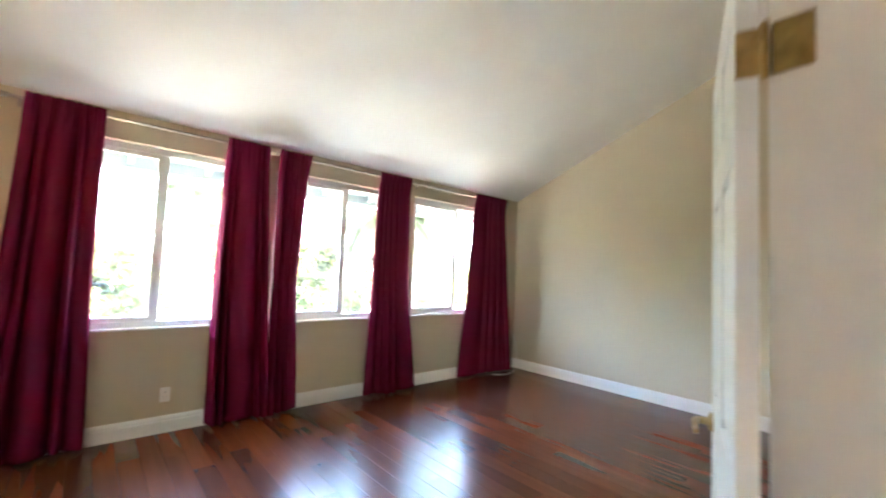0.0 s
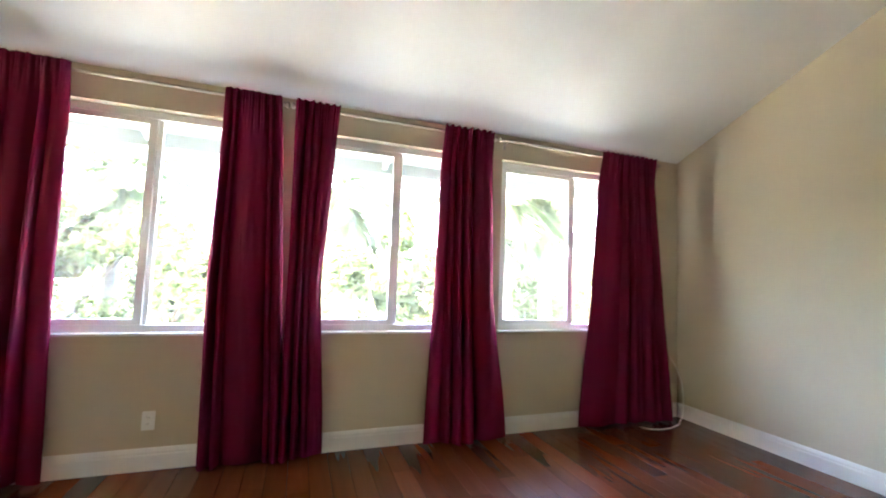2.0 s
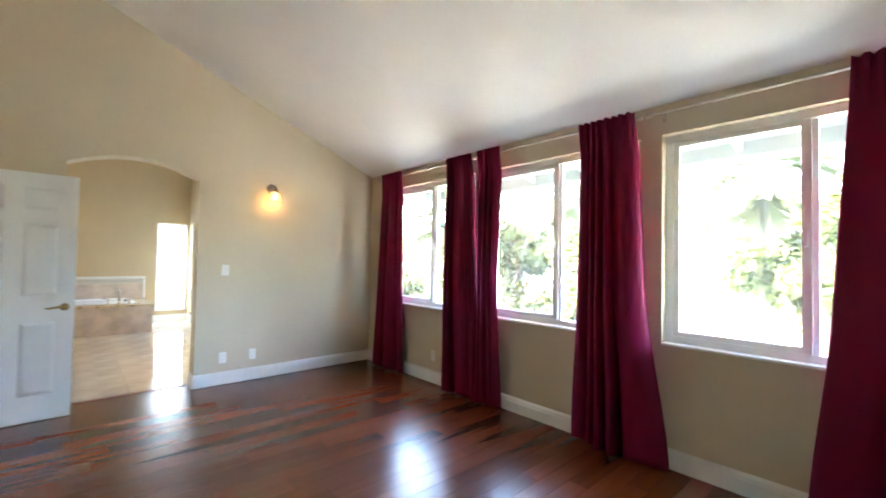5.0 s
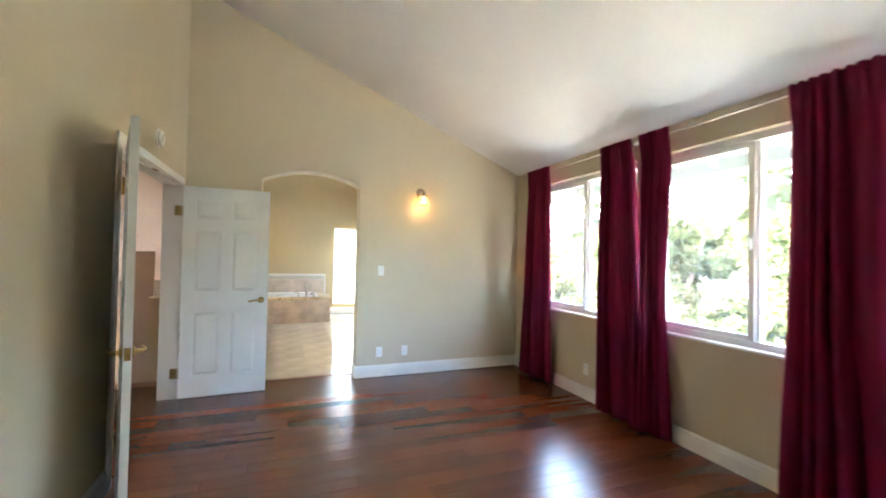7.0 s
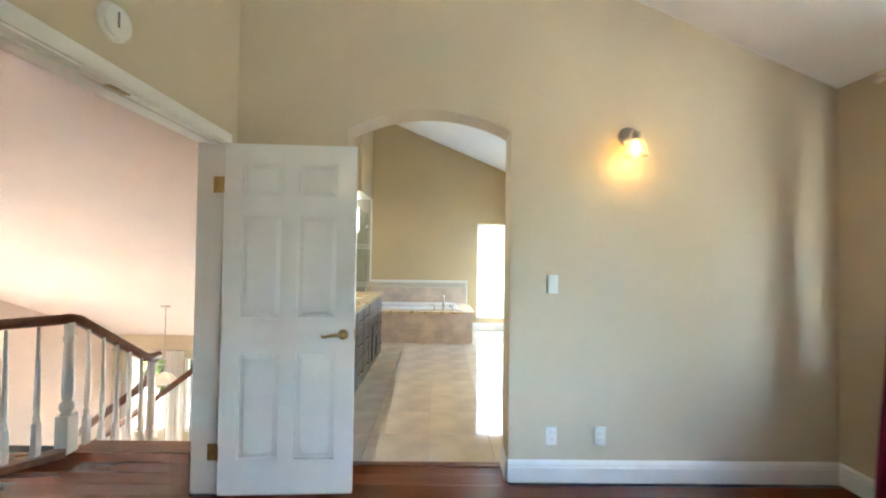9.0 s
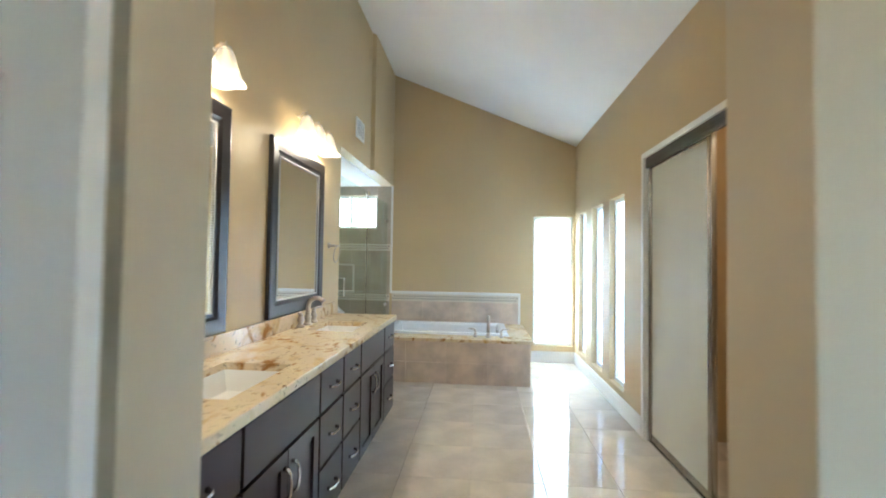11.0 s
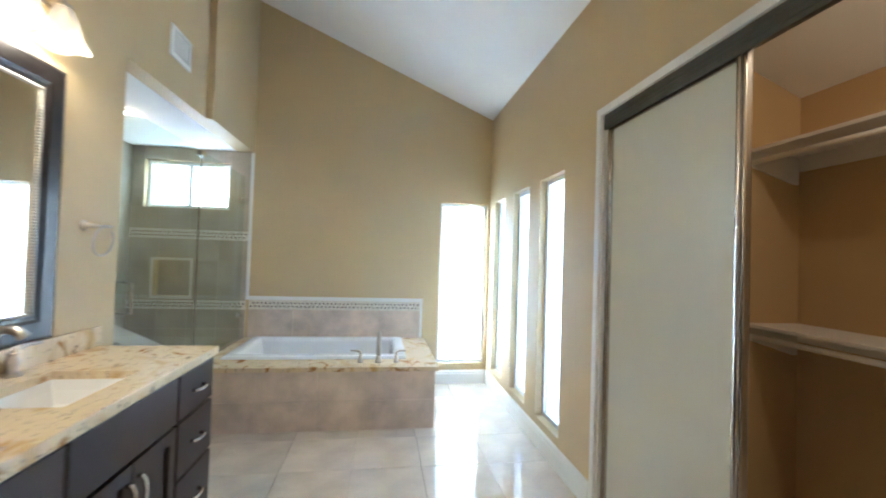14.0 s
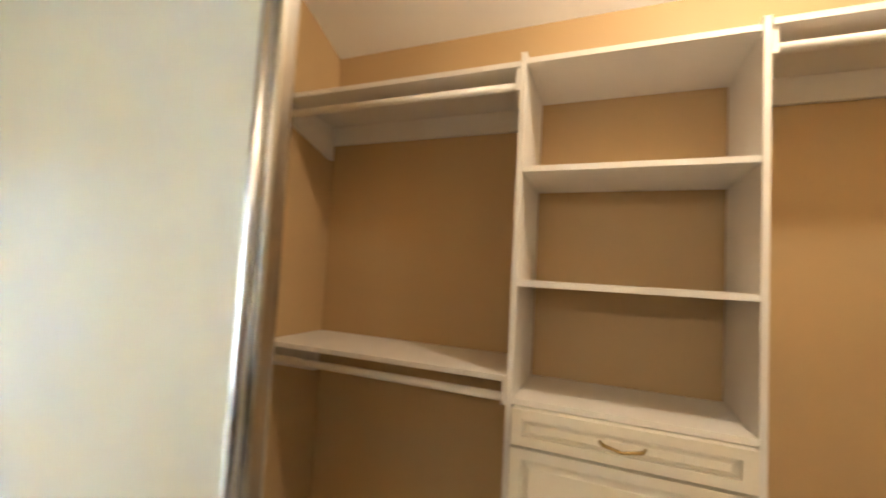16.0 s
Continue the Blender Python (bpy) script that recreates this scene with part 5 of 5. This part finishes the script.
for k in range(14):
    f = (k + 1) * 0.145 / 2.53
    b = bmesh.new()
    baluster(b, -0.76 + 1.94 * f, -0.90 - 1.68 * f, 0.045, 0.845)
    solid("baluster", b, M_WHITE, "turned white wooden baluster of the landing rail", "baluster", "", group="stair balusters")
for k in range(5):
    x = -0.93 - 0.135 * k
    b = bmesh.new()
    z = -0.177 * (1 + int((-0.985 - x) / 0.27)) if x < -0.985 else 0.0
    baluster(b, x, -0.93 + 0.025, z, 0.87 + (x + 0.86) * 0.63 - z)
    solid("baluster", b, M_WHITE, "turned white wooden baluster of the stair rail", "baluster", "", group="stair balusters")
for x, x0 in ((-1.77, 0.0), (-2.74, -0.04)):
    for k in range(12):
        y = -1.08 - 0.135 * k
        z = -0.708 - 0.177 * (1 + int((-0.932 - y) / 0.27))
        b = bmesh.new()
        top = 0.07 + (y + 1.20) * 0.755 + x0
        baluster(b, x + 0.02 if x > -2 else x + 0.02, y, z, top - z - 0.02)
        solid("baluster", b, M_WHITE, "turned white baluster of the lower flight", "baluster", "", group="stair balusters")

# lower room: window glass, sheers, hanging lamp
for i, (a, c) in enumerate(((-4.75, -3.85), (-3.6, -2.5))):
    w = thing("window_%d" % (9 + i), "white framed lower room window", "window", kind="structure")
    part("window_frame", add_plate(bmesh.new(), "x", -6.60, -6.54, a + 0.002, c - 0.002, -2.298, -0.782, [(a + 0.05, (a + c) / 2 - 0.02, -2.25, -0.83), ((a + c) / 2 + 0.02, c - 0.05, -2.25, -0.83)]), M_VINYL, w)
    g = part("pane", bx((-6.575, a + 0.04, -2.26), (-6.571, c - 0.04, -0.82)), M_GLASS, w)
    g.visible_shadow = False


def sheer(y0, y1, seed):
    b = bmesh.new()
    rows, cols = 6, 40
    g = [[b.verts.new((-6.40 + 0.03 * math.sin(i * 0.9 + seed) * (0.6 + 0.5 * j / rows), y0 + (y1 - y0) * i / cols, -0.62 - 2.15 * j / rows)) for i in range(cols + 1)] for j in range(rows + 1)]
    for p, q in zip(g, g[1:]):
        for i in range(cols):
            b.faces.new((p[i], p[i + 1], q[i + 1], q[i]))
    o = solid("sheer_curtain", b, M_SHEER, "white curtain panel at the lower window", "curtain", "", True, "white lower room curtains")
    s = o.modifiers.new("cloth", "SOLIDIFY")
    s.thickness = 0.002


sheer(-4.80, -4.72, 0)
sheer(-3.92, -3.56, 2)
sheer(-2.55, -2.25, 4)
r = thing("curtain_rod", "thin rod of the lower room curtains", "curtain rod")
part("rod", add_tube(bmesh.new(), [(-6.40, -5.05, -0.60), (-6.40, -2.2, -0.60)], 0.012), M_NICKEL, r, smooth=True)
for y in (-5.04, -2.3):
    part("bracket", add_tube(bmesh.new(), [(-6.40, y, -0.61), (-6.499, y, -0.61)], 0.008), M_NICKEL, r)
c = thing("pendant_lamp", "hanging lamp on a long rod, bowl shade lit", "pendant lamp")
CX, CYY = -4.49, -2.70
zt = hall_roof(CX)
part("canopy", add_turned(bmesh.new(), [(0.001, zt + 0.02), (0.075, zt + 0.02), (0.07, zt - 0.02), (0.02, zt - 0.035), (0.001, zt - 0.036)], (CX, CYY, 0), sides=20), M_NICKEL, c)
part("rod", add_tube(bmesh.new(), [(CX, CYY, zt - 0.02), (CX, CYY, -0.55)], 0.009), M_NICKEL, c)
part("shade", add_turned(bmesh.new(), [(0.02, -0.50), (0.10, -0.54), (0.19, -0.66), (0.185, -0.67), (0.09, -0.56), (0.02, -0.53)], (CX, CYY, 0), sides=24), M_SHADE, c, smooth=True)
lamp("pendant_light", "POINT", (CX, CYY, -0.75), 0.18, (1.0, 0.74, 0.5), 0.08)

# ---- outdoors ----
b = bmesh.new()
rings, spokes = 26, 72
prev = None
for i in range(rings + 1):
    r = 2.0 * (1.36 ** i)
    ring = []
    for k in range(spokes):
        a = 2 * math.pi * k / spokes
        x, y = r * math.cos(a), r * math.sin(a) + 2
        away = max(0.0, y - 9)
        z = -3.3 - 0.12 * min(away, 70) + (0.0 if r < 60 else min(1.0, (r - 60) / 300) * (10 + 34 * noise.noise(Vector((x / 260, y / 260, 0.3)))))
        z += 0.5 * noise.noise(Vector((x / 9, y / 9, 0))) if r > 12 else 0
        ring.append(b.verts.new((x, y, z)))
    if prev:
        for k in range(spokes):
            b.faces.new((prev[k], prev[(k + 1) % spokes], ring[(k + 1) % spokes], ring[k]))
    else:
        b.faces.new(ring)
    prev = ring
solid("ground", b, M_GROUND, "dry grass hillside falling away from the house", "ground", smooth=True)

# eave over the north windows
ev = thing("eave", "white painted roof eave with exposed rafters", "eave", kind="structure")
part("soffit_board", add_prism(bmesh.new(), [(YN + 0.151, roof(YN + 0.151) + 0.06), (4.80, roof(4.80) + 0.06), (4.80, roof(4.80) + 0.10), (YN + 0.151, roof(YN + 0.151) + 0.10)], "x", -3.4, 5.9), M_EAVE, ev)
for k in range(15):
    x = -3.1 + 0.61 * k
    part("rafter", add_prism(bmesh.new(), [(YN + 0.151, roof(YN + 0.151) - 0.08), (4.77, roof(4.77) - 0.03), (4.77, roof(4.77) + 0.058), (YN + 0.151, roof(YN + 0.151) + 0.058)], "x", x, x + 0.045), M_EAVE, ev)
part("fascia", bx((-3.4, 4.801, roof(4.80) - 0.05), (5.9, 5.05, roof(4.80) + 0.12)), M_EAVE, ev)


def tree(x, y, z0, height, spread, leaves, seed, material, label):
    rnd = random.Random(seed)
    t = thing("tree", label, "tree", "garden trees")
    b = bmesh.new()
    ht = height * 0.42
    pts = [(x + 0.12 * math.sin(k * 1.7 + seed), y + 0.12 * math.cos(k * 1.3 + seed), z0 - 0.3 + (ht + 0.3) * k / 5) for k in range(6)]
    add_tube(b, pts, [height * 0.032 * (1 - 0.09 * k) for k in range(6)], 8)
    tips = []
    for k in range(9):
        a = 2 * math.pi * (k + rnd.random() * 0.6) / 9
        f = rnd.uniform(0.45, 0.95)
        tip = Vector((x + spread * f * math.cos(a), y + spread * f * math.sin(a), z0 + height * rnd.uniform(0.5, 0.95)))
        st = Vector(pts[-1 - k % 2])
        mid = st.lerp(tip, 0.5) + Vector((0, 0, height * 0.05))
        add_tube(b, [st, mid, tip], [height * 0.014, height * 0.009, height * 0.003], 6)
        tips.append(tip)
    tips.append(Vector((x, y, z0 + height * 0.93)))
    part("trunk", b, M_BARK, t, "brown trunk and limbs", True)
    clumps = []
    for k in range(46):
        base = rnd.choice(tips).lerp(Vector((x, y, z0 + height * 0.66)), rnd.random() * 0.55)
        clumps.append((base + Vector((rnd.gauss(0, 0.22), rnd.gauss(0, 0.22), rnd.gauss(0, 0.16))) * spread, spread * rnd.uniform(0.16, 0.34)))
    verts, faces = [], []
    for k in range(leaves):
        c, r = rnd.choice(clumps)
        d = Vector((rnd.gauss(0, 1), rnd.gauss(0, 1), rnd.gauss(0, 0.8)))
        d = d.normalized() * r * rnd.random() ** 0.4
        p = c + d
        n = (d.normalized() + Vector((rnd.gauss(0, 0.6), rnd.gauss(0, 0.6), 0.5 + rnd.gauss(0, 0.5)))).normalized()
        u = n.orthogonal().normalized()
        u = (Matrix.Rotation(rnd.uniform(0, 6.28), 3, n) @ u)
        v = n.cross(u)
        s = rnd.uniform(0.05, 0.10) * (1.0 + 0.05 * height)
        i = len(verts)
        verts += [p - u * s, p + v * s * 0.45 + n * s * 0.1, p + u * s, p - v * s * 0.45 + n * s * 0.1]
        faces.append((i, i + 1, i + 2, i + 3))
    me = bpy.data.meshes.new("crown")
    me.from_pydata(verts, [], faces)
    me.materials.append(material)
    o = new("crown", me)
    o.parent = t
    return t


def palm(x, y, z0, height, seed, label, frond=1.9, count=26):
    rnd = random.Random(seed)
    t = thing("palm_tree", label, "palm tree", "garden palms")
    lean = (rnd.uniform(-0.3, 0.3), rnd.uniform(-0.3, 0.3))
    n = 14
    pts = [(x + lean[0] * (k / n) ** 2, y + lean[1] * (k / n) ** 2, z0 - 0.4 + (height + 0.4) * k / n) for k in range(n + 1)]
    part("trunk", add_tube(bmesh.new(), pts, [(0.17 - 0.06 * k / n) * (1.04 if k % 2 else 0.97) for k in range(n + 1)], 10), M_PALMBARK, t, "grey ringed trunk", True)
    top = Vector(pts[-1])
    verts, faces = [], []
    for k in range(count):
        a = 2.399 * k + rnd.uniform(-0.2, 0.2)
        up = 1.1 - 2.0 * k / count + rnd.uniform(-0.15, 0.15)
        L = frond * rnd.uniform(0.85, 1.1)
        p, d = top.copy(), Vector((math.cos(a) * math.cos(up), math.sin(a) * math.cos(up), math.sin(up)))
        steps = 16
        prev = p.copy()
        for j in range(1, steps + 1):
            d = (d + Vector((0, 0, -0.085))).normalized()
            p = p + d * (L / steps)
            side = d.cross(Vector((0, 0, 1))).normalized()
            i = len(verts)
            w = 0.014 * (1 - j / (steps + 2))
            verts += [prev - side * w, prev + side * w, p + side * w, p - side * w]
            faces.append((i, i + 1, i + 2, i + 3))
            if j > 2:
                ll = 0.30 * frond * math.sin(math.pi * min(0.97, (j + 1) / (steps + 2))) ** 0.7
                for q in (0.0, 0.5):
                    base = prev.lerp(p, q)
                    for s in (-1, 1):
                        tip = base + (side * s * 0.85 + d * 0.5 + Vector((0, 0, -0.30 + rnd.uniform(-0.15, 0.1)))) * ll
                        m = base.lerp(tip, 0.45) + d * 0.055 * frond
                        i = len(verts)
                        verts += [base, m, tip]
                        faces.append((i, i + 1, i + 2))
            prev = p.copy()
    me = bpy.data.meshes.new("crown")
    me.from_pydata(verts, [], faces)
    me.materials.append(M_FROND)
    o = new("crown", me)
    o.parent = t


TREES = [(-3.0, 10.4, 6.6, 2.0, 9500), (-0.9, 11.0, 6.1, 1.6, 8500), (3.7, 10.2, 6.3, 1.3, 7500), (5.3, 10.9, 5.8, 1.1, 6500), (-5.8, 11.8, 6.5, 2.2, 7000),
         (0.7, 9.7, 5.6, 1.3, 8000), (8.6, 11.8, 5.6, 1.8, 4600), (11.6, 13.5, 5.7, 2.3, 3800), (-10.5, 15.0, 6.6, 2.6, 4400), (-8.2, 10.2, 5.6, 1.8, 5200), (15.0, 17.0, 6.3, 2.8, 3200),
         (-13.2, 11.4, 6.0, 2.4, 3600), (-16.5, 18.0, 7.4, 3.3, 3000), (3.0, 17.5, 6.4, 2.6, 3600), (-3.0, 18.5, 6.8, 2.8, 3600), (9.0, 21.0, 6.8, 3.2, 3200), (-7.0, 22.0, 7.6, 3.4, 3200)]
for i, (x, y, h, sp_, nl) in enumerate(TREES):
    tree(x, y, -3.4 - 0.12 * max(0, y - 9), h, sp_, nl, 40 + i, M_LEAF if i % 3 else M_LEAF2, "broad leafy green garden tree below the window")
for i, (x, y, h) in enumerate([(-9.6, -4.6, 4.2), (-9.2, -2.9, 3.9), (-11.5, -3.6, 5.0)]):
    tree(x, y, -3.0, h, 1.6, 5200, 90 + i, M_LEAF if i else M_LEAF2, "leafy green garden tree outside the lower room")
for i, (x, y) in enumerate([(-8.7, -4.9), (-8.5, -4.0), (-8.8, -3.1), (-8.4, -2.3), (-10.0, -3.6)]):
    tree(x, y, -3.3, 2.5, 1.1, 4200, 120 + i, M_LEAF2 if i % 2 else M_LEAF, "low leafy garden tree outside the lower room")
for i, (x, y, h, f) in enumerate([(-2.25, 12.0, 7.1, 1.8), (2.75, 11.0, 6.9, 1.9), (5.55, 8.0, 6.3, 1.7), (7.0, 9.0, 6.7, 1.8), (-9.2, 12.5, 6.9, 1.7)]):
    palm(x, y, -3.4 - 0.12 * max(0, y - 9), h, 70 + i, "slender palm tree with drooping fronds", f)


def house(x, y, z, w, d, h, turn):
    hs = thing("house", "pale stucco house with a clay tile roof, far off", "house", "distant houses")
    part("wall", bx((-w / 2, -d / 2, 0), (w / 2, d / 2, h)), M_STUCCO, hs)
    part("roof", add_prism(bmesh.new(), [(-w / 2 - 0.5, h), (w / 2 + 0.5, h), (0, h + w * 0.22)], "y", -d / 2 - 0.5, d / 2 + 0.5), M_ROOF, hs)
    for k in range(3):
        xx = -w / 2 + w * (k + 0.5) / 3
        wi = part("window", bx((xx - 0.6, -d / 2 - 0.04, h * 0.35), (xx + 0.6, -d / 2 + 0.01, h * 0.75)), M_VINYL, hs)
        part("pane", bx((xx - 0.5, -d / 2 - 0.06, h * 0.38), (xx + 0.5, -d / 2 - 0.041, h * 0.72)), M_SLOT, wi)
    hs.matrix_world = pose(x, y, z, 0, 0, turn)


for x, y, tn in ((-14, 46, 20), (4, 55, -10), (22, 50, 15), (-34, 52, 35)):
    house(x, y, -9.4, 12, 9, 4.6, tn)
# far hills, their haze put in as a pale glow of the surface
b = bmesh.new()
cols = 90
lay = []
for j, (r, hh) in enumerate(((180, -14), (260, 3), (380, 13), (520, 24), (540, -20))):
    line = []
    for i in range(cols + 1):
        a = radians(5 + 170 * i / cols)
        n_ = noise.noise(Vector((i * 0.09, j * 0.7, 2.0))) + 0.4 * noise.noise(Vector((i * 0.31, j * 1.1, 5.0)))
        line.append(b.verts.new((r * math.cos(a), r * math.sin(a), hh + (abs(hh) * 0.5 * n_ if hh > 0 else 0))))
    lay.append(line)
for p, q in zip(lay, lay[1:]):
    for i in range(cols):
        b.faces.new((p[i], p[i + 1], q[i + 1], q[i]))
solid("backdrop", b, M_HAZEGLOW, "wooded hills on the skyline, haze added as a pale glow", "hills", smooth=True)

# ---- floor pieces ----
floor = thing("floor", "dark walnut plank floor, satin sheen", "floor", kind="structure")
PW = 0.127
plank_cache = {}


def plank(parent, x, y0, y1, z=0.0, w=PW):
    L = round(y1 - y0, 3)
    if (L, w) not in plank_cache:
        plank_cache[(L, w)] = finish(add_prism(bmesh.new(), [(-w / 2 + 0.0005, -0.015), (w / 2 - 0.0005, -0.015), (w / 2 - 0.0005, -0.0012), (w / 2 - 0.0018, 0.0), (-w / 2 + 0.0018, 0.0), (-w / 2 + 0.0005, -0.0012)], "y", -L / 2 + 0.0004, L / 2 - 0.0004), "plank")
        plank_cache[(L, w)].materials.append(M_FLOOR)
    o = new("plank", plank_cache[(L, w)])
    o.parent = parent
    o.location = (x, (y0 + y1) / 2, z)


rnd = random.Random(5)
x = XI + PW / 2
starts = [0.3, 0.75, 0.5, 1.0, 0.2, 0.9, 0.6]
row = 0
while x < XE:
    lo, hi = (1.057, 2.083) if x < XW else (YS, YN)
    w = PW
    if x - PW / 2 < XW < x + PW / 2:
        lo, hi = 1.057, 2.083
    y = lo
    nxt = lo + starts[row % 7]
    while y < hi - 0.001:
        e = min(nxt, hi)
        if hi - e < 0.2:
            e = hi
        plank(floor, x, y, e)
        y = e
        nxt = e + 1.2
    x += PW
    row += 1
hall = thing("hall_floor", "dark walnut plank floor of the landing", "floor", kind="structure")
x = -0.735
row = 0
while x < 2.6:
    y = -2.9
    nxt = y + starts[(row * 3) % 7]
    while y < HY + 0.139:
        e = min(nxt, HY + (0.14 if DOOR_X0 < x < DOOR_X1 else 0.0))
        if e <= y + 0.01:
            break
        plank(hall, x, y, e)
        y = e
        nxt = e + 1.2
    x += PW
    row += 1
tiles = thing("bathroom_floor", "polished cream porcelain tile floor", "floor", kind="structure")
TS = 0.4605
tm = finish(bx((-TS / 2 + 0.0012, -TS / 2 + 0.0012, -0.012), (TS / 2 - 0.0012, TS / 2 - 0.0012, 0.0), 0.001), "tile")
tm.materials.append(M_TILE)
i = 0
x = XI - TS / 2
while x > XB - TS / 2:
    y = 1.585 + 6 * TS - TS / 2
    while y > -0.9 - TS / 2:
        if x - TS / 2 > XB - 0.6 and (y > YV - TS * 0.24 or (x < -3.7 and y > -0.75)):
            o = new("tile", tm)
            o.parent = tiles
            o.location = (x, y, 0)
        y -= TS
    x -= TS
